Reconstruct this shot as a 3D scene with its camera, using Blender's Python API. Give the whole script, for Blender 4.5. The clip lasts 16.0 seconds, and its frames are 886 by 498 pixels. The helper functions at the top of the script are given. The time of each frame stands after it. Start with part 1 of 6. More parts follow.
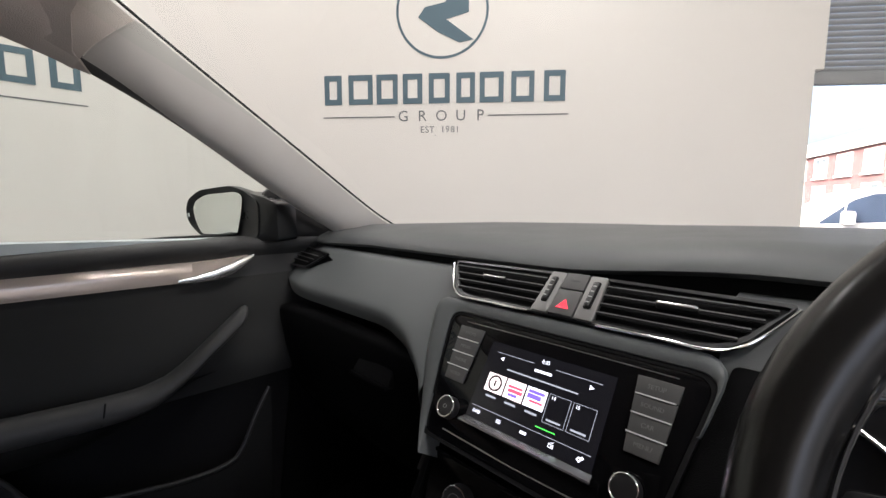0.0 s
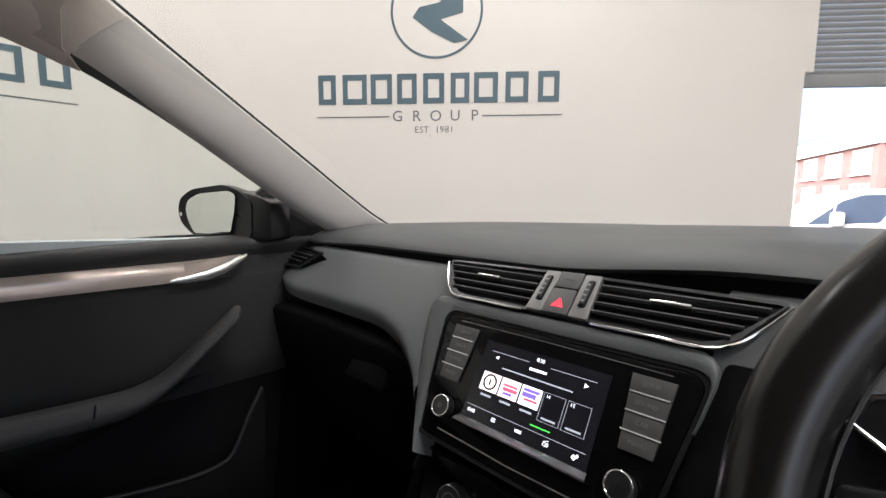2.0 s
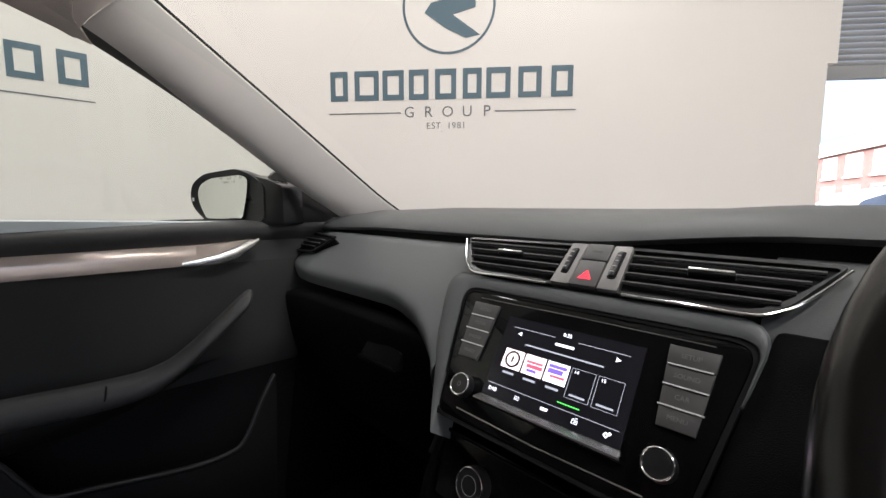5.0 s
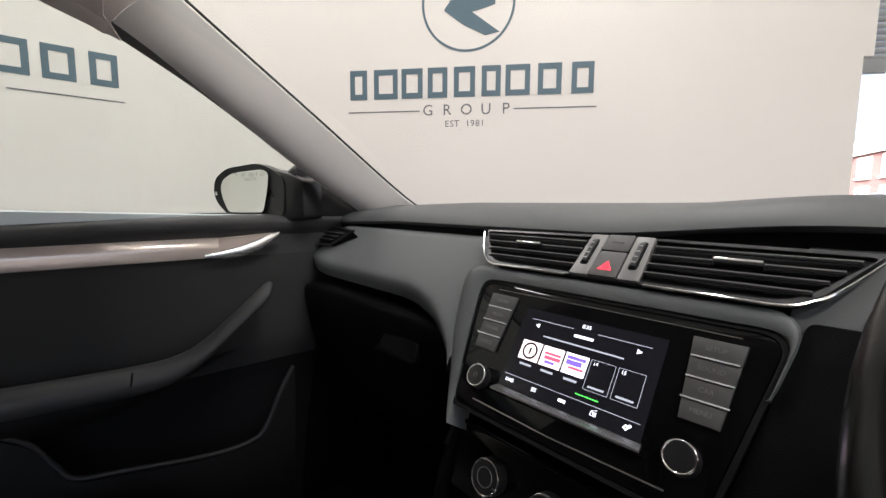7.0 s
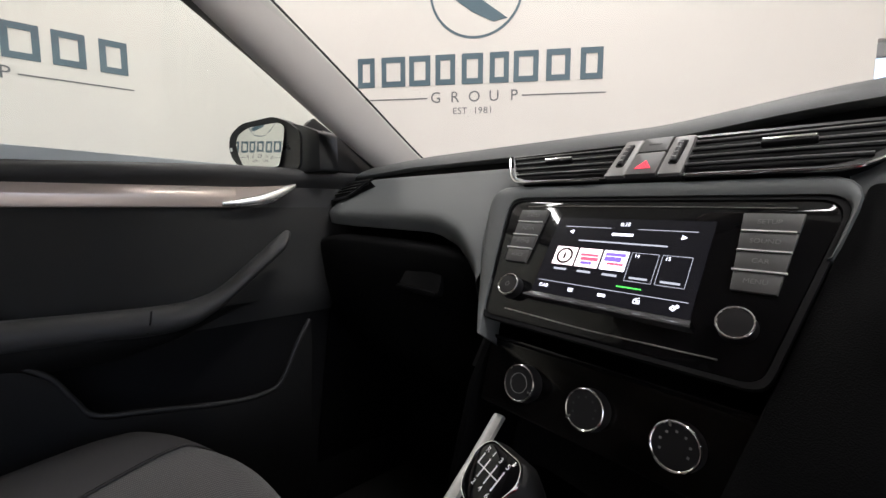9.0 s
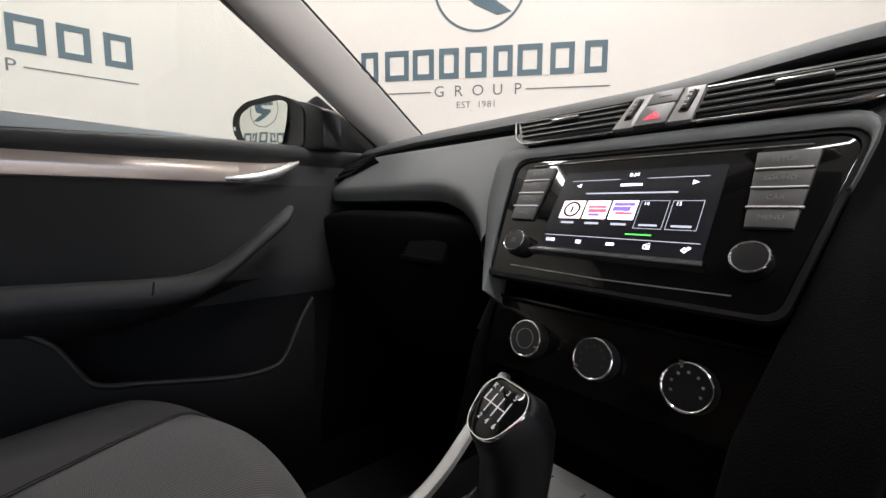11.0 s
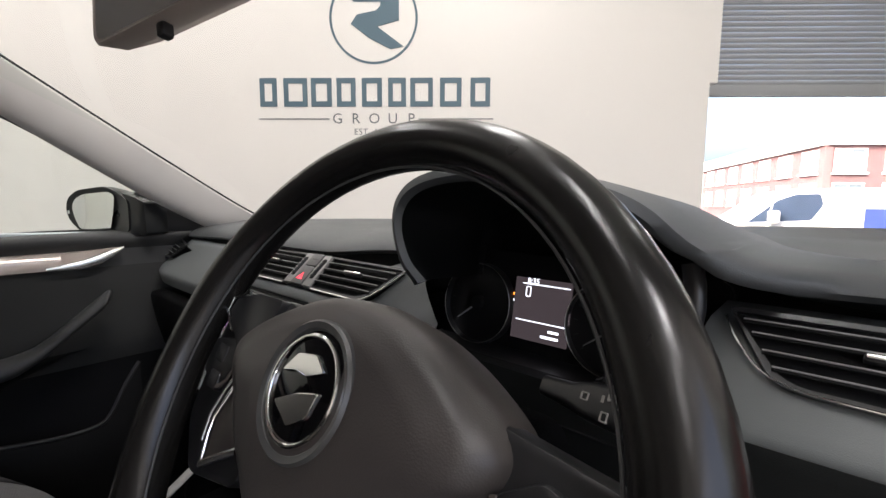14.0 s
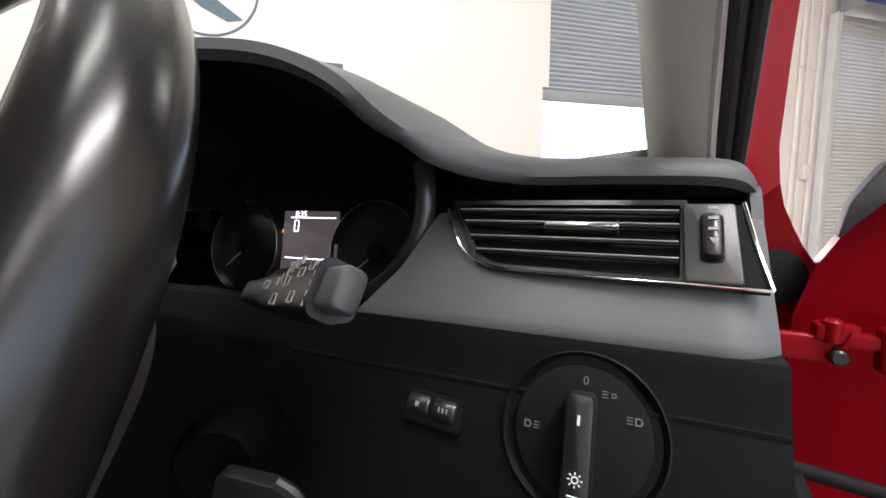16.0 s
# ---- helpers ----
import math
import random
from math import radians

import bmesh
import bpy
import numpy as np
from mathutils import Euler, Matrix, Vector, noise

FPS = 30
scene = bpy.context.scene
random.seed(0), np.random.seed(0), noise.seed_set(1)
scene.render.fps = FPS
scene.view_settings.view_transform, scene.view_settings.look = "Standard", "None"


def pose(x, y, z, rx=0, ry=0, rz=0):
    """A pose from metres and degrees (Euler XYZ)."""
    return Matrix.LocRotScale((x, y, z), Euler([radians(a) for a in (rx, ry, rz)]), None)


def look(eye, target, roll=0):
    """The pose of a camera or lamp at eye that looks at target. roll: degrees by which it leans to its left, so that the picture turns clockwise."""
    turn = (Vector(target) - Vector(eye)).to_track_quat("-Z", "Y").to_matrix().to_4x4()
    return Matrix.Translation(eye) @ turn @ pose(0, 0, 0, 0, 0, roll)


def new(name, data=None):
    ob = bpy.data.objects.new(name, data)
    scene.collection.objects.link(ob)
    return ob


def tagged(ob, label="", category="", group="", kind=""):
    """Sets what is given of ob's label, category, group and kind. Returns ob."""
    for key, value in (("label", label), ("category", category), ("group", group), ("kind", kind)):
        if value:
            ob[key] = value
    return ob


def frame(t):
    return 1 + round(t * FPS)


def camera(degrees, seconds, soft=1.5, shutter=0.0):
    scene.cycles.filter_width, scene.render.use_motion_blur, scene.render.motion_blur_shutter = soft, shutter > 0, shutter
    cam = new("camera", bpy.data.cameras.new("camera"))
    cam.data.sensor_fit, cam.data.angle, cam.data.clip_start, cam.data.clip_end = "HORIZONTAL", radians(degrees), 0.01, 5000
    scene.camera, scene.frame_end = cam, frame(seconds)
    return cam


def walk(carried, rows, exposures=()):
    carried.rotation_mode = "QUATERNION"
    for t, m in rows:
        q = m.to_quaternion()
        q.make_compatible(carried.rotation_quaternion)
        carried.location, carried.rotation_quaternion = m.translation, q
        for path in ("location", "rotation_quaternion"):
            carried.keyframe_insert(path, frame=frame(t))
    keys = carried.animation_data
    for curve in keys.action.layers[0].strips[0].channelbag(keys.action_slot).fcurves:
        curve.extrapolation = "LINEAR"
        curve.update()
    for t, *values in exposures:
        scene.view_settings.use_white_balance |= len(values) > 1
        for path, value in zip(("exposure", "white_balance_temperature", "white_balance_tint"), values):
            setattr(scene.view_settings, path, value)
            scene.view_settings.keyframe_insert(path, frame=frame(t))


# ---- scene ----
cam = camera(93.3, 16.0)
PATH = [
    (0, (0.213, -0.298, 1.038), (-1.202, 1.098, 0.822), 0.1),
    (0.5, (0.213, -0.299, 1.039), (-1.196, 1.104, 0.824), 0.1),
    (1, (0.212, -0.3, 1.037), (-1.192, 1.109, 0.822), 0.2),
    (1.5, (0.213, -0.3, 1.037), (-1.187, 1.112, 0.823), 0.2),
    (2, (0.212, -0.298, 1.036), (-1.184, 1.118, 0.822), 0.2),
    (2.5, (0.212, -0.299, 1.035), (-1.18, 1.121, 0.82), 0.2),
    (3, (0.213, -0.297, 1.033), (-1.176, 1.126, 0.819), 0.2),
    (3.5, (0.199, -0.298, 1.023), (-1.191, 1.123, 0.81), 0.2),
    (6, (0.191, -0.287, 0.996), (-1.276, 1.056, 0.784), 0.2),
    (6.5, (0.191, -0.287, 0.995), (-1.289, 1.042, 0.781), 0.3),
    (7, (0.191, -0.29, 0.991), (-1.298, 1.029, 0.778), 0.3),
    (7.5, (0.186, -0.309, 0.96), (-1.308, 1.004, 0.747), 0.3),
    (8, (0.178, -0.313, 0.929), (-1.319, 0.996, 0.716), 0.3),
    (8.5, (0.171, -0.319, 0.914), (-1.329, 0.987, 0.702), 0.2),
    (9, (0.173, -0.31, 0.893), (-1.329, 0.993, 0.682), 0.2),
    (11.5, (0.17, -0.31, 0.846), (-1.345, 0.977, 0.636), 0.2),
    (12, (0.171, -0.312, 0.847), (-1.35, 0.97, 0.638), 0.1),
    (12.5, (0.172, -0.314, 0.858), (-1.351, 0.965, 0.651), 0.1),
    (13, (0.197, -0.307, 0.909), (-1.308, 0.994, 0.7), 0.0),
    (13.3, (0.257, -0.293, 0.989), (-1.222, 1.038, 0.783), 0.0),
    (13.5, (0.342, -0.277, 1.058), (-1.101, 1.09, 0.84), 0.0),
    (14, (0.546, -0.215, 1.038), (-0.766, 1.278, 0.819), 0.2),
    (14.5, (0.623, -0.188, 0.949), (-0.516, 1.442, 0.734), -0.1),
    (15, (0.627, -0.179, 0.945), (-0.325, 1.566, 0.724), -0.3),
    (15.2, (0.622, -0.177, 0.946), (-0.275, 1.599, 0.731), -0.2),
    (15.5, (0.619, -0.175, 0.952), (-0.213, 1.632, 0.738), -0.2),
    (16, (0.622, -0.134, 0.964), (-0.188, 1.682, 0.745), 0.0),
]
walk(cam, [(t, look(eye, target, roll)) for t, eye, target, roll in PATH], [(0.0, 2.15), (8.0, 2.25), (12.0, 2.48), (12.8, 2.46), (13.5, 2.30), (14.5, 2.34), (15.4, 2.66), (16.0, 2.72)])


# ---- world, sun, large lights ----
world = bpy.data.worlds.new("world")
scene.world = world
world.use_nodes = True
_wn = world.node_tree.nodes
_sky = _wn.new("ShaderNodeTexSky")
_sky.sky_type = 'NISHITA'
_sky.sun_disc = False
_sky.sun_elevation, _sky.sun_rotation = radians(38), radians(200)
_sky.air_density, _sky.dust_density, _sky.ozone_density = 0.5, 9.0, 0.3
world.node_tree.links.new(_sky.outputs[0], _wn["Background"].inputs[0])
_wn["Background"].inputs[1].default_value = 0.27
sun = new("sun", bpy.data.lights.new("sun", 'SUN'))
sun.data.energy, sun.data.angle, sun.data.color = 0.4, radians(12), (1.0, 0.97, 0.92)
sun.rotation_euler = (radians(52), 0, radians(-20))


# ---- mesh tools ----
def mesh_of(name, bm, material, smooth=35):
    bmesh.ops.recalc_face_normals(bm, faces=bm.faces)
    me = bpy.data.meshes.new(name)
    bm.to_mesh(me)
    bm.free()
    if smooth:
        for p in me.polygons:
            p.use_smooth = True
        me.set_sharp_from_angle(angle=radians(smooth))
    me.materials.append(material)
    return me


def thing(name, label, category, group="", kind="", at=(0, 0, 0)):
    ob = new(name)
    ob.location = at
    ob.empty_display_size = 0.05
    return tagged(ob, label, category, group, kind)


def part(name, bm, material, parent=None, label="", smooth=35):
    ob = new(name, mesh_of(name, bm, material, smooth))
    if parent is not None:
        ob.parent = parent
        ob.matrix_parent_inverse = Matrix.Translation(-parent.location)
    if label:
        tagged(ob, label)
    return ob


def plane_at(o, xdir, updir):
    """A frame whose x and y lie on a face and whose z is the face's normal."""
    x = Vector(xdir).normalized()
    n = x.cross(Vector(updir)).normalized()
    y = n.cross(x)
    m = Matrix((x, y, n)).transposed().to_4x4()
    m.translation = o
    return m


def round_poly(pts, r, n=4):
    out = []
    k = len(pts)
    for i in range(k):
        p, a, b = Vector(pts[i]), Vector(pts[i - 1]), Vector(pts[(i + 1) % k])
        rr = r[i] if isinstance(r, (list, tuple)) else r
        rr = min(rr, (a - p).length * 0.48, (b - p).length * 0.48)
        if rr <= 0:
            out.append(p)
            continue
        p0, p1 = p + (a - p).normalized() * rr, p + (b - p).normalized() * rr
        for j in range(n + 1):
            t = j / n
            out.append(p0 * (1 - t) ** 2 + p * 2 * t * (1 - t) + p1 * t * t)
    return [(v.x, v.y) for v in out]


def rect(w, h, cx=0.0, cy=0.0):
    return [(cx - w / 2, cy - h / 2), (cx + w / 2, cy - h / 2), (cx + w / 2, cy + h / 2), (cx - w / 2, cy + h / 2)]


def prism(poly, m, z0, z1, bevel=0.0, bm=None):
    """A plate with the outline poly in frame m, from depth z0 to z1, its upper edge bevelled."""
    bm = bm or bmesh.new()
    k = len(poly)
    c = Vector((sum(p[0] for p in poly) / k, sum(p[1] for p in poly) / k))
    rings = [(poly, z0), (poly, z1 - bevel)]
    if bevel > 0:
        w = max(max(abs(p[0] - c.x) for p in poly), 1e-5)
        h = max(max(abs(p[1] - c.y) for p in poly), 1e-5)
        for f, dz in ((0.3, 0.293), (1.0, 1.0)):
            q = [(c.x + (p[0] - c.x) * (1 - f * bevel / w), c.y + (p[1] - c.y) * (1 - f * bevel / h)) for p in poly]
            rings.append((q, z1 - bevel + bevel * (0.7 if f < 1 else 1.0)))
    vs = [[bm.verts.new(m @ Vector((p[0], p[1], z))) for p in ring] for ring, z in rings]
    for a, b in zip(vs, vs[1:]):
        for i in range(k):
            bm.faces.new((a[i], a[(i + 1) % k], b[(i + 1) % k], b[i]))
    bm.faces.new(vs[0][::-1])
    bm.faces.new(vs[-1])
    return bm


def ring_plate(outer, inner, m, z0, z1, bm=None, bevel=0.0):
    """A frame between two outlines of equal count."""
    bm = bm or bmesh.new()
    k = len(outer)
    rows = [(outer, z0), (outer, z1 - bevel)]
    if bevel:
        rows.append(([(o[0] + (i[0] - o[0]) * 0.3, o[1] + (i[1] - o[1]) * 0.3) for o, i in zip(outer, inner)], z1))
        rows.append(([(o[0] + (i[0] - o[0]) * 0.7, o[1] + (i[1] - o[1]) * 0.7) for o, i in zip(outer, inner)], z1))
        rows.append((inner, z1 - bevel))
    else:
        rows.append((inner, z1))
    rows.append((inner, z0))
    vs = [[bm.verts.new(m @ Vector((p[0], p[1], z))) for p in ring] for ring, z in rows]
    vs.append(vs[0])
    for a, b in zip(vs, vs[1:]):
        for i in range(k):
            bm.faces.new((a[i], a[(i + 1) % k], b[(i + 1) % k], b[i]))
    return bm


def loft(rows, closed=False, caps=False, bm=None):
    bm = bm or bmesh.new()
    vs = [[bm.verts.new(p) for p in row] for row in rows]
    k = len(rows[0])
    for a, b in zip(vs, vs[1:]):
        for i in range(k if closed else k - 1):
            j = (i + 1) % k
            bm.faces.new((a[i], a[j], b[j], b[i]))
    if caps and closed:
        bm.faces.new(vs[0][::-1])
        bm.faces.new(vs[-1])
    return bm


def sheet(rows, thick, bm=None):
    """A lofted skin with thickness."""
    bm = loft(rows, bm=bm)
    bmesh.ops.recalc_face_normals(bm, faces=bm.faces)
    bmesh.ops.solidify(bm, geom=bm.faces[:], thickness=thick)
    return bm


def spline(pts, n=8):
    """Catmull-Rom through points."""
    pts = [Vector(p) for p in pts]
    q = [pts[0] * 2 - pts[1]] + pts + [pts[-1] * 2 - pts[-2]]
    out = []
    for i in range(1, len(q) - 2):
        a, b, c, d = q[i - 1:i + 3]
        for j in range(n):
            t = j / n
            out.append(0.5 * (2 * b + (c - a) * t + (2 * a - 5 * b + 4 * c - d) * t * t + (3 * b - a - 3 * c + d) * t ** 3))
    out.append(pts[-1])
    return out


def tube(path, r, seg=10, bm=None, flat=1.0, up=(0, 0, 1)):
    path = [Vector(p) for p in path]
    rows = []
    for i, p in enumerate(path):
        d = (path[min(i + 1, len(path) - 1)] - path[max(i - 1, 0)]).normalized()
        s = d.cross(Vector(up))
        s = s.normalized() if s.length > 1e-4 else Vector((1, 0, 0))
        u = s.cross(d)
        rr = r[i] if isinstance(r, (list, tuple)) else r
        rows.append([p + (s * math.cos(a) * rr + u * math.sin(a) * rr * flat) for a in [2 * math.pi * j / seg for j in range(seg)]])
    return loft(rows, True, True, bm)


def lathe(profile, m, seg=32, bm=None):
    """Profile rows of radius and height about frame m's z."""
    rows = [[m @ Vector((r * math.cos(a), r * math.sin(a), h)) for a in [2 * math.pi * j / seg for j in range(seg)]] for r, h in profile]
    return loft(rows, True, True, bm)


def circle_tube(m, R, r, n=48, k=10):
    rows = []
    for i in range(n + 1):
        a = 2 * math.pi * i / n
        rows.append([m @ Vector(((R + r * math.cos(b)) * math.cos(a), (R + r * math.cos(b)) * math.sin(a), r * math.sin(b))) for b in [2 * math.pi * j / k for j in range(k)]])
    bm = loft(rows, True)
    bmesh.ops.remove_doubles(bm, verts=bm.verts, dist=1e-6)
    return bm


def box(a, b, bevel=0.0, bm=None):
    bm = bm or bmesh.new()
    m = Matrix.LocRotScale([(p + q) / 2 for p, q in zip(a, b)], None, [abs(q - p) for p, q in zip(a, b)])
    made = bmesh.ops.create_cube(bm, size=1.0, matrix=m)
    if bevel:
        edges = list({e for v in made["verts"] for e in v.link_edges})
        bmesh.ops.bevel(bm, geom=edges, offset=bevel, segments=3, profile=0.5, affect='EDGES')
    return bm


def lettering(text, m, size, depth=0.0003, align='CENTER', bm=None, weight=0.0):
    cu = bpy.data.curves.new("text", 'FONT')
    cu.body, cu.size, cu.extrude, cu.align_x, cu.align_y = text, size, depth, align, 'CENTER'
    cu.resolution_u = 3
    cu.offset = weight
    ob = bpy.data.objects.new("text", cu)
    scene.collection.objects.link(ob)
    me = bpy.data.meshes.new_from_object(ob.evaluated_get(bpy.context.evaluated_depsgraph_get()))
    bpy.data.objects.remove(ob)
    bm = bm or bmesh.new()
    me.transform(m)
    bm.from_mesh(me)
    bpy.data.meshes.remove(me)
    return bm


# ---- materials ----
def nodes_of(name):
    m = bpy.data.materials.new(name)
    m.use_nodes = True
    return m, m.node_tree.nodes, m.node_tree.links, m.node_tree.nodes["Principled BSDF"]


def surface(name, colour, rough=0.5, metal=0.0, grain=0.0, grain_size=900.0, vary=0.12, vary_size=14.0, coat=0.0, rough_vary=0.08, spec=0.5, mottled=None):
    """A surface with fine grain in relief, blotches in colour and gloss."""
    m, n, l, b = nodes_of(name)
    co = n.new("ShaderNodeTexCoord")
    big = n.new("ShaderNodeTexNoise")
    big.inputs["Scale"].default_value, big.inputs["Detail"].default_value = vary_size, 5
    l.new(co.outputs["Object"], big.inputs["Vector"])
    ramp = n.new("ShaderNodeMix")
    ramp.data_type = 'RGBA'
    c = Vector(colour)
    lo, hi = c * (1 - vary), c * (1 + vary)
    if mottled:
        hi = Vector(mottled)
    ramp.inputs[6].default_value, ramp.inputs[7].default_value = (*lo, 1), (*hi, 1)
    l.new(big.outputs["Fac"], ramp.inputs[0])
    l.new(ramp.outputs[2], b.inputs["Base Color"])
    mr = n.new("ShaderNodeMapRange")
    mr.inputs[3].default_value, mr.inputs[4].default_value = max(rough - rough_vary, 0.02), min(rough + rough_vary, 1)
    l.new(big.outputs["Fac"], mr.inputs[0])
    l.new(mr.outputs[0], b.inputs["Roughness"])
    b.inputs["Metallic"].default_value = metal
    b.inputs["Coat Weight"].default_value = coat
    b.inputs["Coat Roughness"].default_value = 0.05
    b.inputs["Specular IOR Level"].default_value = spec
    if grain:
        fine = n.new("ShaderNodeTexVoronoi")
        fine.inputs["Scale"].default_value = grain_size
        l.new(co.outputs["Object"], fine.inputs["Vector"])
        bump = n.new("ShaderNodeBump")
        bump.inputs["Strength"].default_value, bump.inputs["Distance"].default_value = grain, 0.0006
        l.new(fine.outputs["Distance"], bump.inputs["Height"])
        l.new(bump.outputs[0], b.inputs["Normal"])
    return m


def glowing(name, colour, strength):
    m, n, l, b = nodes_of(name)
    b.inputs["Base Color"].default_value = (0.01, 0.01, 0.012, 1)
    b.inputs["Roughness"].default_value = 0.15
    b.inputs["Emission Color"].default_value = (*colour, 1)
    b.inputs["Emission Strength"].default_value = strength * 0.40
    return m


def pane(name, tint=(0.94, 0.97, 0.95), gloss=0.9, shine=0.045):
    m, n, l, b = nodes_of(name)
    n.remove(b)
    tr, gl, mix = n.new("ShaderNodeBsdfTransparent"), n.new("ShaderNodeBsdfGlossy"), n.new("ShaderNodeMixShader")
    tr.inputs[0].default_value = (*tint, 1)
    gl.inputs["Roughness"].default_value = 0.0
    gl.inputs[0].default_value = (gloss, gloss, gloss, 1)
    mix.inputs[0].default_value = shine
    l.new(tr.outputs[0], mix.inputs[1])
    l.new(gl.outputs[0], mix.inputs[2])
    l.new(mix.outputs[0], n["Material Output"].inputs[0])
    return m


def cloth(name, colour, pitch=900.0):
    """A ribbed woven seat cloth."""
    m, n, l, b = nodes_of(name)
    co, wave, wave2, noise_n = n.new("ShaderNodeTexCoord"), n.new("ShaderNodeTexWave"), n.new("ShaderNodeTexWave"), n.new("ShaderNodeTexNoise")
    wave.bands_direction, wave2.bands_direction = 'X', 'Y'
    wave.inputs["Scale"].default_value, wave2.inputs["Scale"].default_value = pitch / 12, pitch / 5
    noise_n.inputs["Scale"].default_value = 120
    for k in (wave, wave2, noise_n):
        l.new(co.outputs["Object"], k.inputs["Vector"])
    mul = n.new("ShaderNodeMath")
    mul.operation = 'MULTIPLY'
    l.new(wave.outputs["Fac"], mul.inputs[0])
    l.new(wave2.outputs["Fac"], mul.inputs[1])
    mix = n.new("ShaderNodeMix")
    mix.data_type = 'RGBA'
    mix.inputs[6].default_value = (*(Vector(colour) * 0.45), 1)
    mix.inputs[7].default_value = (*(Vector(colour) * 1.5), 1)
    l.new(mul.outputs[0], mix.inputs[0])
    l.new(mix.outputs[2], b.inputs["Base Color"])
    bump = n.new("ShaderNodeBump")
    bump.inputs["Strength"].default_value, bump.inputs["Distance"].default_value = 0.5, 0.0008
    l.new(mul.outputs[0], bump.inputs["Height"])
    l.new(bump.outputs[0], b.inputs["Normal"])
    b.inputs["Roughness"].default_value = 0.95
    b.inputs["Sheen Weight"].default_value = 0.2
    return m


def bricks(name):
    m, n, l, b = nodes_of(name)
    co, tex = n.new("ShaderNodeTexCoord"), n.new("ShaderNodeTexBrick")
    tex.inputs["Color1"].default_value = (0.17, 0.075, 0.085, 1)
    tex.inputs["Color2"].default_value = (0.14, 0.06, 0.068, 1)
    tex.inputs["Mortar"].default_value = (0.26, 0.20, 0.20, 1)
    tex.inputs["Scale"].default_value = 4.4
    mp = n.new("ShaderNodeMapping")
    mp.inputs["Rotation"].default_value = (radians(90), 0, 0)
    l.new(co.outputs["Object"], mp.inputs[0])
    l.new(mp.outputs[0], tex.inputs["Vector"])
    l.new(tex.outputs["Color"], b.inputs["Base Color"])
    b.inputs["Roughness"].default_value = 0.9
    return m


dash_soft = surface("soft_grained_plastic", (0.064, 0.068, 0.069), 0.52, grain=0.2, grain_size=1100, vary=0.15)
dash_mid = surface("grained_grey_plastic", (0.084, 0.09, 0.09), 0.54, grain=0.14, grain_size=1500, vary=0.12)
# Black plastic deepened: the weak light low in the cabin is in it.
dash_dark = surface("shaded_black_plastic", (0.0025, 0.0025, 0.0028), 0.62, grain=0.3, grain_size=1100, spec=0.06)
# Dash grey taken near black; shade of the parts is in this colour.
dash_shaded = surface("shaded_dash_plastic", (0.0045, 0.005, 0.005), 0.5, grain=0.12, grain_size=1500, spec=0.12)
key_black = surface("key_black_plastic", (0.007, 0.007, 0.0075), 0.42)
door_soft = surface("door_panel_plastic", (0.042, 0.042, 0.0415), 0.5, grain=0.35, grain_size=1100, spec=0.35)
door_cloth = surface("door_insert_cloth", (0.036, 0.036, 0.035), 0.95, grain=0.6, grain_size=1500, spec=0.2)
black_gloss = surface("piano_black", (0.003, 0.003, 0.0035), 0.05, vary=0.05, rough_vary=0.02, spec=0.28)
# Door plastic darkened in two steps for the shade below the armrest.
door_shaded = surface("shaded_door_plastic", (0.009, 0.009, 0.009), 0.6, grain=0.3, grain_size=1100, spec=0.2)
pocket_edge_shaded = surface("shaded_pocket_plastic", (0.018, 0.018, 0.018), 0.5, grain=0.25, grain_size=1100, spec=0.3)
knob_black = surface("gear_knob_black", (0.004, 0.004, 0.004), 0.45, grain=0.1, grain_size=1500, spec=0.2)
bezel_black = surface("switch_bezel_plastic", (0.005, 0.005, 0.005), 0.5, grain=0.1, grain_size=1500, spec=0.15)
# Darker copy of vent_grey, offsetting the stronger light at the driver's vent.
housing_dimmed = surface("dimmed_housing_grey", (0.045, 0.045, 0.044), 0.38, metal=0.3, vary=0.06)
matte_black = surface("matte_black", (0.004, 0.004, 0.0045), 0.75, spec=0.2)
satin_black = surface("satin_black", (0.012, 0.012, 0.013), 0.32)
chrome = surface("bright_chrome", (0.85, 0.85, 0.84), 0.10, metal=1.0, vary=0.04, rough_vary=0.05)
satin_silver = surface("satin_silver", (0.42, 0.41, 0.39), 0.34, metal=0.85, vary=0.06)
# Silver warmed: an orange reflection's tint is part of the base.
brushed_trim = surface("warm_tinted_silver", (0.70, 0.60, 0.53), 0.20, metal=0.35, vary=0.08, vary_size=6)
button_grey = surface("button_grey", (0.066, 0.065, 0.064), 0.45, vary=0.06)
vent_grey = surface("vent_housing_grey", (0.19, 0.185, 0.18), 0.42, metal=0.3, vary=0.06)
leather = surface("black_leather", (0.009, 0.0085, 0.008), 0.24, grain=0.02, grain_size=2200, vary=0.25, vary_size=30, rough_vary=0.08, spec=0.42)
pillar_trim = surface("grey_pillar_trim", (0.53, 0.505, 0.48), 0.75, grain=0.3, grain_size=900, vary=0.07)
frame_dark = surface("dark_frame_trim", (0.085, 0.083, 0.08), 0.7, grain=0.2, grain_size=900, vary=0.1)
headliner = surface("headliner_cloth", (0.60, 0.54, 0.50), 0.95, grain=0.5, grain_size=700, vary=0.1)
rubber = surface("black_rubber", (0.012, 0.012, 0.012), 0.65)
red_paint = surface("red_car_paint", (0.185, 0.0015, 0.006), 0.30, vary=0.06, coat=0.04, spec=0.10, rough_vary=0.04)
yellow_tag = surface("yellow_plastic", (0.80, 0.47, 0.02), 0.45, vary=0.08)
glass_clear = pane("clear_glass")
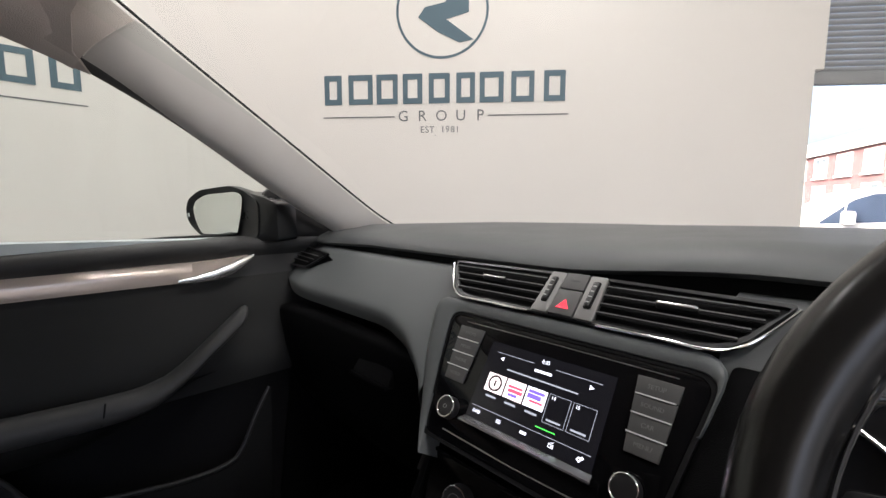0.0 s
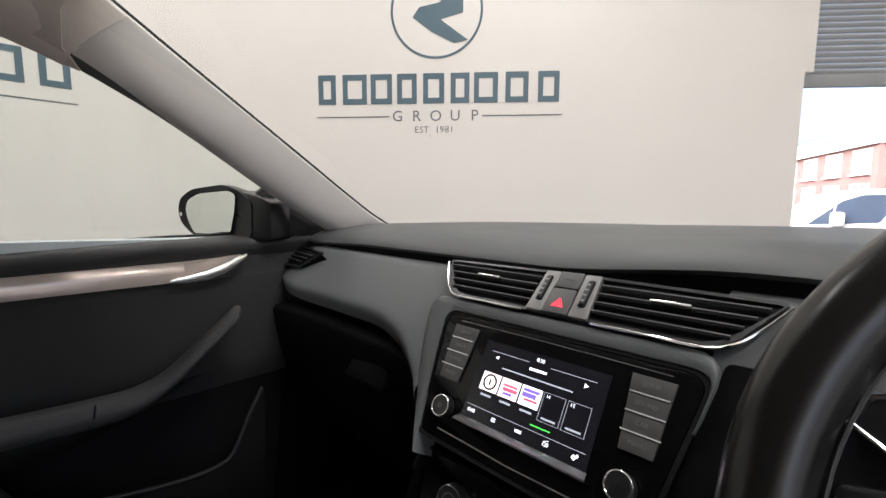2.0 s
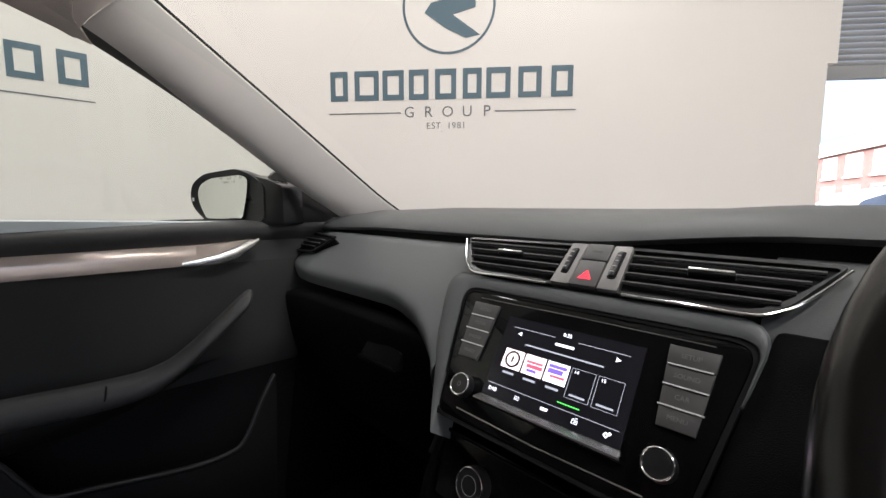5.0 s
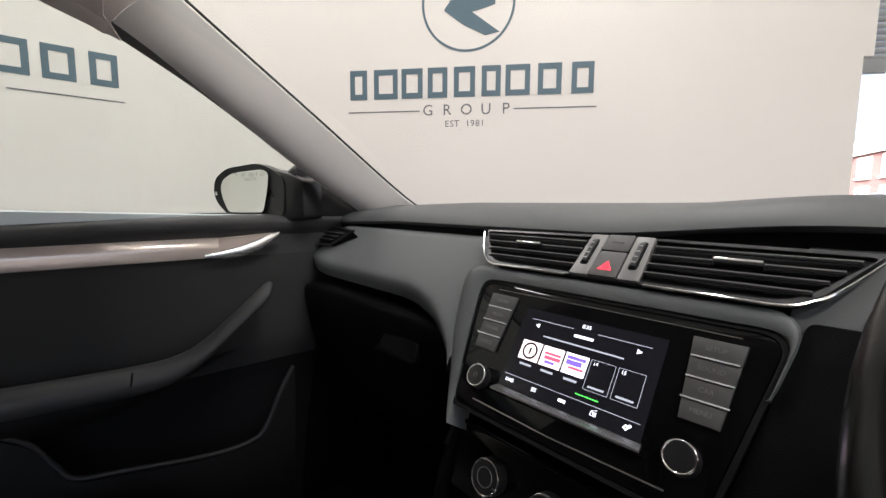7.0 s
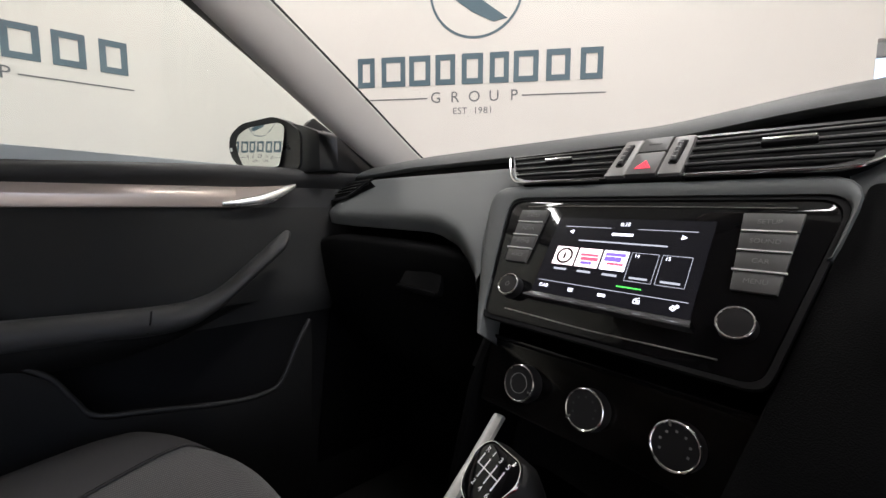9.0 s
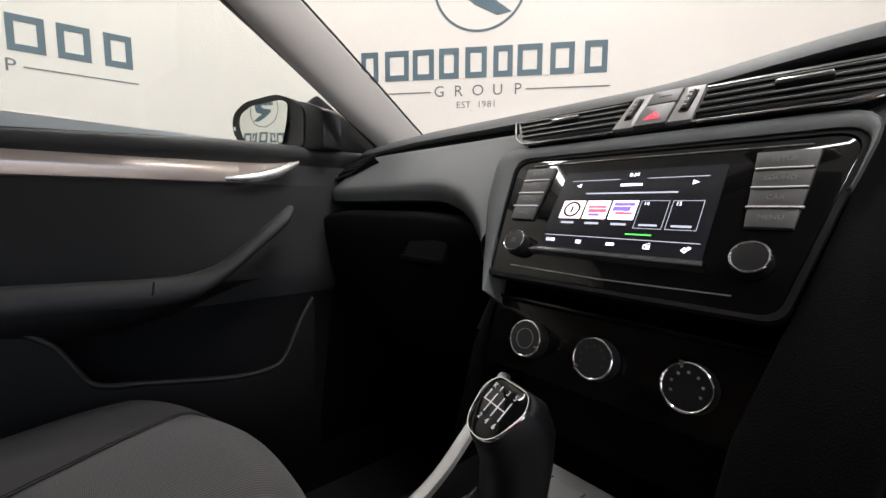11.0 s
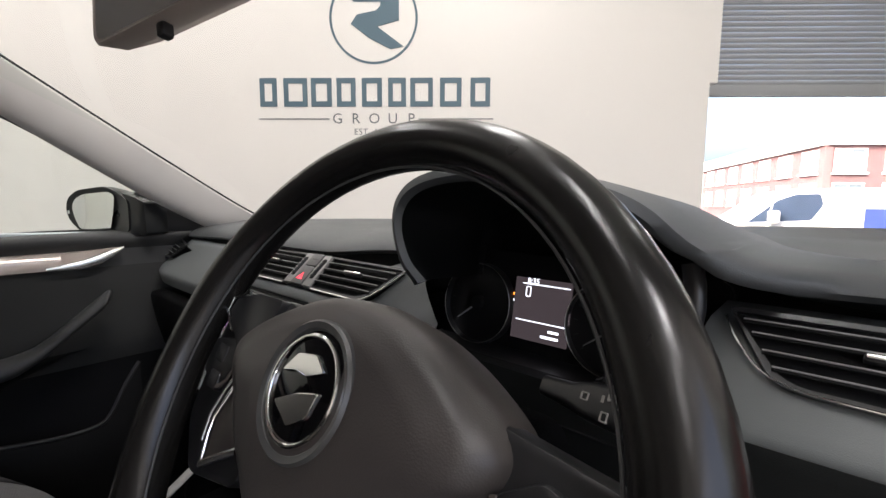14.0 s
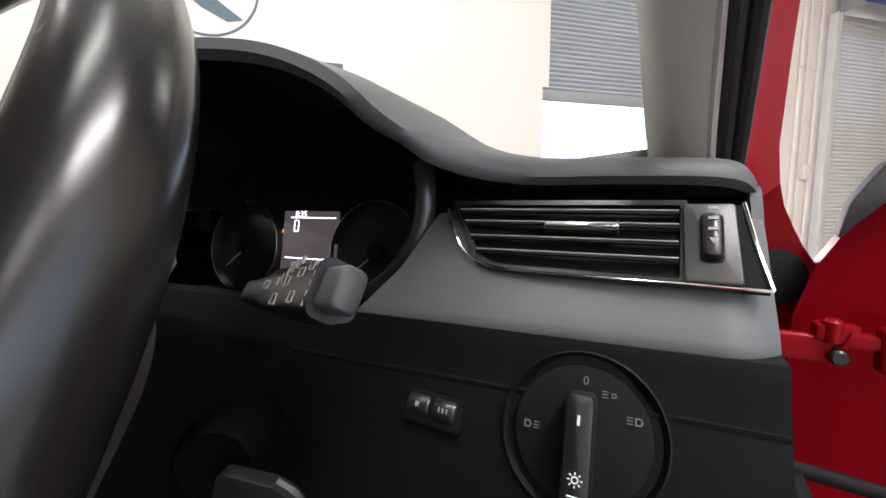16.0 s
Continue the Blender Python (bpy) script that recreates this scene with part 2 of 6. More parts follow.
glass_tint = pane("tinted_glass", (0.86, 0.93, 0.89))
mirror_glass = surface("mirror_silver", (0.86, 0.9, 0.9), 0.02, metal=1.0, vary=0.02, rough_vary=0.01)
wall_paint = surface("cream_wall_paint", (0.755, 0.71, 0.68), 0.85, grain=0.04, grain_size=260, vary=0.045, vary_size=0.9)
wall_paint_white = surface("white_wall_paint", (0.80, 0.755, 0.70), 0.85, grain=0.04, grain_size=260, vary=0.05, vary_size=1.2)
sign_blue = surface("slate_blue_vinyl", (0.075, 0.125, 0.16), 0.5, vary=0.05, vary_size=3)
sign_grey = surface("grey_vinyl", (0.14, 0.145, 0.15), 0.5, vary=0.05, vary_size=3)
concrete = surface("painted_concrete_floor", (0.28, 0.28, 0.275), 0.5, grain=0.3, grain_size=60, vary=0.2, vary_size=1.5)
asphalt = surface("asphalt", (0.055, 0.055, 0.057), 0.9, grain=0.6, grain_size=40, vary=0.3, vary_size=0.8)
ceiling_paint = surface("white_ceiling", (0.75, 0.75, 0.73), 0.9, vary=0.04, vary_size=1)
shutter_grey = surface("shutter_steel", (0.33, 0.335, 0.35), 0.45, metal=0.3, vary=0.08, vary_size=2)
# Paler copy of the shutter steel; light on the lowered curtain is in it.
shutter_lit = surface("lit_shutter_steel", (0.66, 0.655, 0.64), 0.45, vary=0.05, vary_size=2)
brick_wall = bricks("red_brick")
white_frame = surface("white_window_frame", (0.62, 0.62, 0.63), 0.5)
far_glass = surface("window_glass_far", (0.16, 0.19, 0.22), 0.1, vary=0.3, vary_size=0.6)
roof_felt = surface("flat_roof_felt", (0.30, 0.30, 0.32), 0.8)
white_paint_van = surface("white_van_paint", (0.46, 0.47, 0.49), 0.25, vary=0.03, coat=0.4)
van_glass = surface("van_window_glass", (0.035, 0.05, 0.085), 0.08, vary=0.3, vary_size=2)
blue_paint = surface("blue_paint", (0.03, 0.05, 0.30), 0.4)
tyre_rubber = surface("tyre_rubber", (0.02, 0.02, 0.02), 0.8)
seat_cloth = cloth("ribbed_seat_cloth", (0.085, 0.080, 0.077))
seat_side = surface("seat_side_cloth", (0.036, 0.034, 0.034), 0.95, grain=0.5, grain_size=900)
screen_dark = glowing("display_dark", (0.016, 0.016, 0.026), 0.10)
ink_white = glowing("display_white", (0.85, 0.87, 1.0), 1.5)
ink_dim = glowing("display_dim_line", (0.5, 0.52, 0.6), 0.7)
ink_pale = glowing("display_pale_tile", (1.0, 0.82, 0.84), 1.3)
ink_dark = glowing("display_dark_mark", (0.03, 0.02, 0.02), 0.5)
ink_red = glowing("display_red_mark", (0.9, 0.1, 0.18), 1.0)
ink_blue = glowing("display_violet_mark", (0.2, 0.12, 0.75), 1.0)
ink_green = glowing("display_green_bar", (0.1, 0.8, 0.12), 1.0)
ink_hazard = glowing("hazard_red", (1.0, 0.05, 0.08), 1.1)
ink_orange = glowing("warning_orange", (1.0, 0.3, 0.05), 1.2)
ink_grey = surface("printed_grey", (0.24, 0.24, 0.24), 0.5)
knob_cap = surface("knob_cap_grey", (0.022, 0.022, 0.022), 0.5, vary=0.06)
switch_ink = surface("switch_print_grey", (0.13, 0.13, 0.13), 0.5)
ink_faint = surface("printed_faint_grey", (0.05, 0.05, 0.05), 0.6)
# Pale, barely metallic base paints the shine of the chrome button lines.
bright_line = surface("pale_shine_line", (0.78, 0.78, 0.76), 0.3, metal=0.3, vary=0.03)
polished_handle = surface("polished_handle_metal", (0.82, 0.81, 0.79), 0.2, metal=0.85, vary=0.05)
word_grey = surface("button_word_grey", (0.15, 0.15, 0.15), 0.5)
dark_silver = surface("dark_satin_silver", (0.30, 0.295, 0.285), 0.38, metal=0.6, vary=0.06)
window_strip = surface("pale_reflection_strip", (0.52, 0.58, 0.59), 0.4, vary=0.06)
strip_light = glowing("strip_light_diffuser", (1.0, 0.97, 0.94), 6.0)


# ---- the building ----
UP = (0, 0, 1)
WD = Vector((0.764, 0.645, 0))
front = plane_at((-2.846, 1.412, 0), WD, UP)
left = plane_at((-3.690, -1.85, 0), (0.02, 1, 0), UP)
S_CORNER, S_EDGE, S_JAMB, S_DOOR2, S_DOOR2_END, S_END = -1.08, 3.555, 6.35, 7.02, 8.40, 8.45
H_ROOM, H_DOOR, H_DOOR2 = 4.2, 3.1, 2.95


def wall_piece(m, s0, s1, z0, z1, back=-0.25, bm=None):
    return prism([(s0, z0), (s1, z0), (s1, z1), (s0, z1)], m, back, 0.0, bm=bm)


def structure(name, bm, material, label, category="wall", smooth=0):
    return tagged(part(name, bm, material, smooth=smooth), label, category, kind="structure")


S_COVE = -0.12
bm = wall_piece(front, S_COVE, S_EDGE, 0, H_ROOM)
wall_piece(front, S_EDGE, S_JAMB, H_DOOR, H_ROOM, bm=bm)
wall_piece(front, S_EDGE, S_EDGE + 0.06, 1.98, H_DOOR, back=-0.15, bm=bm)
structure("wall_north", bm, wall_paint, "cream painted showroom wall with a blue sign")
bm = wall_piece(front, S_JAMB, S_DOOR2, 0, H_ROOM)
wall_piece(front, S_DOOR2, S_DOOR2_END, H_DOOR2, H_ROOM, bm=bm)
wall_piece(front, S_DOOR2_END, S_END, 0, H_ROOM, bm=bm)
structure("wall_north_far", bm, wall_paint_white, "white painted wall beside the shutters")
c0, c2 = left @ Vector((1.95, 0, 0)), front @ Vector((S_COVE, 0, 0))
c1 = front @ Vector((S_CORNER, 0, 0))
cove = [c0 * (1 - u) ** 2 + c1 * 2 * u * (1 - u) + c2 * u * u for u in [k / 24 for k in range(25)]]
structure("wall_cove", loft([[p, p + Vector((0, 0, H_ROOM))] for p in cove]), wall_paint, "smooth curved corner between the showroom walls", smooth=60)
structure("wall_west", wall_piece(left, -6.4, 1.95, 0, H_ROOM), wall_paint, "pale painted side wall with the same sign")
structure("wall_south", box((-4.1, -5.65, 0), (3.85, -5.4, H_ROOM)), wall_paint_white, "plain painted wall closing the hall")
# Assumed wall out of view, opened to let in added side light.
EAST = 3.6
bm = box((EAST, -5.65, 0), (EAST + 0.25, -3.6, H_ROOM))
box((EAST, -3.6, 3.2), (EAST + 0.25, 0.4, H_ROOM), bm=bm)
box((EAST, 0.4, 0), (EAST + 0.25, 6.9, H_ROOM), bm=bm)
structure("wall_east", bm, wall_paint_white, "unseen pale wall with an assumed open vehicle doorway")
bm = prism([(-4.2, -8.6), (3.8, -8.6), (3.8, 6.98), (3.6, 6.86), (-3.75, 0.66), (-4.2, 0.2)], Matrix.Identity(4), H_ROOM, H_ROOM + 0.2)
structure("ceiling", bm, ceiling_paint, "white workshop ceiling", "ceiling")
bm = prism([(-4.2, -8.6), (3.8, -8.6), (3.8, 7.0), (3.6, 6.88), (-3.75, 0.68), (-4.2, 0.2)], Matrix.Identity(4), -0.41, 0.002)
structure("floor", bm, concrete, "grey painted concrete floor", "floor")
bm = box((-400, -400, -0.7), (400, 400, -0.40))
structure("ground", bm, asphalt, "grey asphalt yard outside the hall", "ground")


def roller_shutter(name, m, s0, s1, z0, z1, material, label, pitch=0.042):
    """A curtain of curved laths between two guides, with a bottom rail."""
    t = thing(name, label, "shutter", at=m @ Vector(((s0 + s1) / 2, z0, 0)))
    k = int((z1 - z0 - 0.09) / pitch)
    for i in range(k):
        z = z0 + 0.09 + i * pitch
        rows = []
        for s in (s0, s1):
            rows.append([m @ Vector((s, z + pitch * f, d)) for f, d in ((0, 0), (0.12, 0.007), (0.5, 0.011), (0.86, 0.007), (0.97, 0))])
        part("lath", sheet(rows, 0.002), material, t, smooth=50)
    part("bottom_rail", prism(rect(s1 - s0, 0.09, (s0 + s1) / 2, z0 + 0.045), m, -0.02, 0.03, 0.004), material, t)
    for s in (s0 - 0.03, s1 + 0.03):
        part("guide", prism(rect(0.09, z1 + 0.02 - 0.0, s, z1 / 2 + 0.01), m, -0.04, 0.045, 0.004), material, t)
    return t


shut_m = front @ Matrix.Translation((0, 0, -0.2))
roller_shutter("roller_shutter", shut_m, S_EDGE + 0.02, S_JAMB - 0.05, 1.92, H_DOOR + 0.05, shutter_grey, "grey steel roller shutter half raised over a doorway")
shut2_m = front @ Matrix.Translation((0, 0, 0.07))
roller_shutter("roller_shutter", shut2_m, S_DOOR2, S_DOOR2_END, 0.02, H_DOOR2, shutter_lit, "steel roller shutter fully lowered, coloured pale for the light on it")
t = thing("shutter_box", "grey roller housing with a blue motor above the shutter", "shutter box", at=shut2_m @ Vector((7.8, H_DOOR2, 0)))
part("housing", prism(rect(1.42, 0.28, 7.73, H_DOOR2 + 0.16), shut2_m, 0.0, 0.3, 0.02), shutter_grey, t)
part("motor", prism(rect(0.42, 0.24, 7.10, H_DOOR2 + 0.12), shut2_m, 0.3, 0.5, 0.03), blue_paint, t)
for s, r in ((6.60, 0.02), (6.70, 0.012), (6.86, 0.016)):
    c = thing("conduit", "cream painted conduit running down the wall", "pipe", "conduits by the shutter", at=front @ Vector((s, 0, r)))
    part("pipe", tube([front @ Vector((s, z, r + 0.004)) for z in (0.02, 1.2, 2.2, 4.1)], r, 8), wall_paint_white, c)
    for z in (0.6, 1.5, 2.4, 3.3):
        part("clip", prism(rect(r * 3.4, 0.02, s, z), front, 0.0, r * 2 + 0.007, 0.002), wall_paint, c)
t = thing("junction_box", "small cream electrical box on the wall", "electrical box", at=front @ Vector((6.79, 1.3, 0)))
part("box", prism(round_poly(rect(0.1, 0.16, 6.79, 1.3), 0.01), front, 0.0, 0.05, 0.006), wall_paint, t)


# Sign: the maker's words are plain hollow blocks of their letters' size.
LETTERS = [(0.0, 0.145), (0.185, 0.385), (0.40, 0.575), (0.60, 0.76), (0.795, 0.965), (1.0, 1.15), (1.17, 1.36), (1.40, 1.58), (1.635, 1.80)]


def wall_sign(m, s, label):
    t = thing("wall_sign", label, "wall sign", "signs on the walls", at=m @ Vector((s + 0.92, 1.6, 0)))
    for a, b in LETTERS:
        k = 1.85 / 1.80
        w = (b - a) * k * 0.92
        part("letter_block", ring_plate(rect(w, 0.222, s + (a + b) / 2 * k, 1.91), rect(w - 0.076, 0.138, s + (a + b) / 2 * k, 1.91), m, 0.0, 0.004), sign_blue, t, smooth=0)
    for a, b in ((-0.01, 0.56), (1.275, 1.87)):
        part("rule", prism(rect(b - a, 0.009, s + (a + b) / 2, 1.704), m, 0.0, 0.003), sign_grey, t, smooth=0)
    for i, ch in enumerate("GROUP"):
        part("letter", lettering(ch, m @ Matrix.Translation((s + 0.625 + i * 0.148, 1.704, 0.0015)), 0.115, 0.001), sign_grey, t, smooth=0)
    for ch, dx in (("E", -0.142), ("S", -0.105), ("T", -0.067), (".", -0.040), ("1", 0.017), ("9", 0.053), ("8", 0.092), ("1", 0.129)):
        part("date_letter", lettering(ch, m @ Matrix.Translation((s + 0.915 + dx, 1.602 - (0.026 if ch == "." else 0), 0.0015)), 0.069, 0.001), sign_grey, t, smooth=0)
    n = 64
    circle = lambda r: [(s + 0.925 + r * math.cos(2 * math.pi * i / n), 2.472 + r * math.sin(2 * math.pi * i / n)) for i in range(n)]
    part("ring", ring_plate(circle(0.347), circle(0.329), m, 0.0, 0.003), sign_blue, t, smooth=0)
    sx = lambda pts: [(s + 0.925 + x, 2.472 + z) for x, z in pts]
    part("mark", prism(sx([(-0.17, 0.17), (-0.06, 0.20), (0.17, 0.20), (0.20, 0.17), (0.20, -0.02), (0.03, -0.065), (0.235, -0.215), (0.13, -0.235), (-0.03, -0.155), (-0.18, -0.045), (-0.13, 0.025), (0.02, 0.055), (0.055, 0.09), (0.055, 0.12), (-0.16, 0.12)]), m, 0.0, 0.004), sign_blue, t, smooth=0)
    return t


wall_sign(front, 0.0, "slate-blue sign with a ringed mark on the cream wall")
back = plane_at((-1.7, -5.4, 0), (-1, 0, 0), UP)
wall_sign(back, 0.0, "slate-blue sign with a ringed mark on the rear wall")
wall_sign(left, 0.03, "slate-blue sign with a ringed mark on the side wall")


# ---- ceiling lights, assumed out of view ----
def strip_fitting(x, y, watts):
    t = thing("ceiling_light", "long white strip light, unseen, assumed under the ceiling", "ceiling light", "strip lights", at=(x, y, H_ROOM))
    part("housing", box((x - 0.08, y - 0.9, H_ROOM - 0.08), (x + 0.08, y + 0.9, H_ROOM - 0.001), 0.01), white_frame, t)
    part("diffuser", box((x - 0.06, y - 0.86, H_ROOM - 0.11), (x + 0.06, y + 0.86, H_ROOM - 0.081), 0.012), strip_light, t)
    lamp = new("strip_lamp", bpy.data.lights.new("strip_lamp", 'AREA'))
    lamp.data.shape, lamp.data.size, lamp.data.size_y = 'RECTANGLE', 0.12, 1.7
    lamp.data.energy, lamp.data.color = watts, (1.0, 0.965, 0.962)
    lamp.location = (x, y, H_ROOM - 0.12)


# Fill lamp added in the assumed doorway to brighten the driver's side.
side_fill = new("side_fill_lamp", bpy.data.lights.new("side_fill_lamp", 'AREA'))
side_fill.data.shape, side_fill.data.size, side_fill.data.size_y = 'RECTANGLE', 3.9, 3.1
side_fill.data.energy, side_fill.data.color = 2.4, (0.97, 0.985, 1.0)
side_fill.matrix_world = look((EAST + 0.1, -1.6, 1.62), (0.0, -1.6, 1.4))
# Unseen fittings: places and strengths assumed, the strongest lifts the driver's side.
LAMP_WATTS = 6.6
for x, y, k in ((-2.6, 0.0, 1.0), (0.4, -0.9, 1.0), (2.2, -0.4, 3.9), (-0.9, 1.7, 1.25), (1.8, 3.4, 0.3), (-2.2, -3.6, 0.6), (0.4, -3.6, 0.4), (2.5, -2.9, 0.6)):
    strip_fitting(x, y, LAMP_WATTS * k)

# ---- outside ----
YARD = -0.40


def office_block():
    t = thing("office_building", "two-storey red brick office block with white windows", "building", at=(0.9, 36, 0))
    f2 = plane_at((0.9, 36.0, 0), (0.8, 0.6, 0), UP)
    f1 = plane_at((-16.0, 71.0, 0), (16.9, -35.0, 0), UP)
    L1 = Vector((16.9, -35.0)).length
    for m, n, length in ((f1, 12, L1), (f2, 6, 18.0)):
        part("wall", prism([(0, YARD), (length, YARD), (length, 5.3), (0, 5.3)], m, -0.4, 0.0), brick_wall, t, smooth=0)
        part("fascia", prism([(0, 4.75), (length, 4.75), (length, 5.75), (0, 5.75)], m, -0.3, 0.25), white_frame, t, smooth=0)
        step = length / n
        for i in range(n):
            for z in (0.9, 3.05):
                cx = (i + 0.5) * step
                w = part("window", ring_plate(rect(1.9, 1.5, cx, z + 0.75), rect(1.7, 1.3, cx, z + 0.75), m, 0.004, 0.08), white_frame, t, smooth=0)
                part("pane", prism(rect(1.7, 1.3, cx, z + 0.75), m, 0.006, 0.02), far_glass, w, smooth=0)
                part("mullion", prism(rect(0.09, 1.3, cx, z + 0.75), m, 0.021, 0.07), white_frame, w, smooth=0)
                part("sill", prism(rect(2.1, 0.12, cx, z - 0.07), m, 0.004, 0.16), white_frame, w, smooth=0)
    part("roof", prism([(0.6, 36.3), (15, 46.8), (-2, 80), (-16, 71)], Matrix.Identity(4), 5.2, 5.7), roof_felt, t, smooth=0)


office_block()


def parked_van():
    m = plane_at((-1.52, 10.76, YARD), (0.95, 0.3, 0), UP)
    t = thing("panel_van", "white panel van parked in the yard", "van", at=m @ Vector((2.2, 0, -0.8)))
    side = [(0.0, 0.35), (0.0, 0.78), (0.1, 0.93), (0.72, 1.07), (1.45, 1.64), (1.85, 1.755), (4.3, 1.78), (4.5, 1.65), (4.5, 0.35)]
    side = round_poly(side, 0.10, 4)
    bm = bmesh.new()
    rows = [(0.0, -0.03), (0.14, 0.0), (1.5, 0.0), (1.64, -0.03)]
    loft([[m @ Vector((x, 0.35 + (z - 0.35) * (1 if d == 0 else 0.97), -w)) for x, z in side] for w, d in rows], True, True, bm)
    part("body", bm, white_paint_van, t)
    w = part("side_window", prism(round_poly([(1.06, 1.04), (1.58, 1.52), (1.88, 1.64), (2.28, 1.65), (2.34, 1.42), (2.16, 1.10)], 0.05), m, -0.01, 0.006), van_glass, t, "bluish side window")
    part("window_bar", prism([(1.42, 1.06), (1.45, 1.06), (1.50, 1.45), (1.47, 1.45)], m, 0.006, 0.012), white_paint_van, w)
    part("windscreen", prism(round_poly([(0.16, 0.05), (1.48, 0.05), (1.42, 0.86), (0.22, 0.86)], 0.06), plane_at(m @ Vector((0.74, 1.085, 0)), m.to_3x3() @ Vector((0, 0, -1)), m.to_3x3() @ Vector((0.73, 0.57, 0))), 0.0, 0.012), far_glass, t, "pale raked windscreen")
    part("door_mirror", prism(round_poly(rect(0.19, 0.27, 1.50, 1.17), 0.06), m, 0.02, 0.2, 0.03), white_paint_van, t)
    part("graphic", prism(rect(0.7, 0.7, 3.35, 1.0), m, 0.0, 0.005), blue_paint, t, smooth=0)
    for x in (0.85, 3.9):
        for dz in (-0.14, -1.5):
            w = part("wheel", lathe([(0.02, -0.09), (0.3, -0.09), (0.325, -0.05), (0.325, 0.05), (0.3, 0.09), (0.02, 0.09)], m @ Matrix.Translation((x, 0.31, dz)), 24), tyre_rubber, t)
            part("rim", lathe([(0.01, 0.07), (0.19, 0.095), (0.21, 0.06), (0.01, 0.05)], m @ Matrix.Translation((x, 0.31, dz)), 20), satin_silver, w)
    part("bumper", prism(round_poly(rect(4.5, 0.22, 2.25, 0.38), 0.05), m, -1.62, 0.02, 0.02), satin_black, t)


parked_van()


def louvred_shed():
    m = plane_at((3.9, 19.2, YARD), (0.86, -0.51, 0), UP)
    t = thing("louvred_shed", "pale grey louvred plant shed standing behind the van", "shed", at=m @ Vector((3, 0, -1)))
    part("body", prism(rect(6.0, 3.0, 3.0, 1.5), m, -2.5, -0.06), white_frame, t, smooth=0)
    part("roof_edge", prism(rect(6.1, 0.14, 3.0, 3.04), m, -2.5, 0.06, 0.01), white_frame, t)
    for k in range(9):
        z = 0.35 + 0.29 * k
        part("louvre", prism([(-0.10, z), (0.02, z + 0.02), (-0.02, z + 0.24), (-0.10, z + 0.24)], m @ pose(6.0, 0, 0, 0, -90, 0), 0.0, 6.0), shutter_grey, t, smooth=0)
    part("corner_post", prism(rect(0.12, 3.0, 0.06, 1.5), m, -0.06, 0.05, 0.01), white_frame, t)


louvred_shed()


# ---- the car ----
CX = -0.008
stack = plane_at((CX, 0.05, 0.84), (1, 0, 0), (0, 0.66, 1))


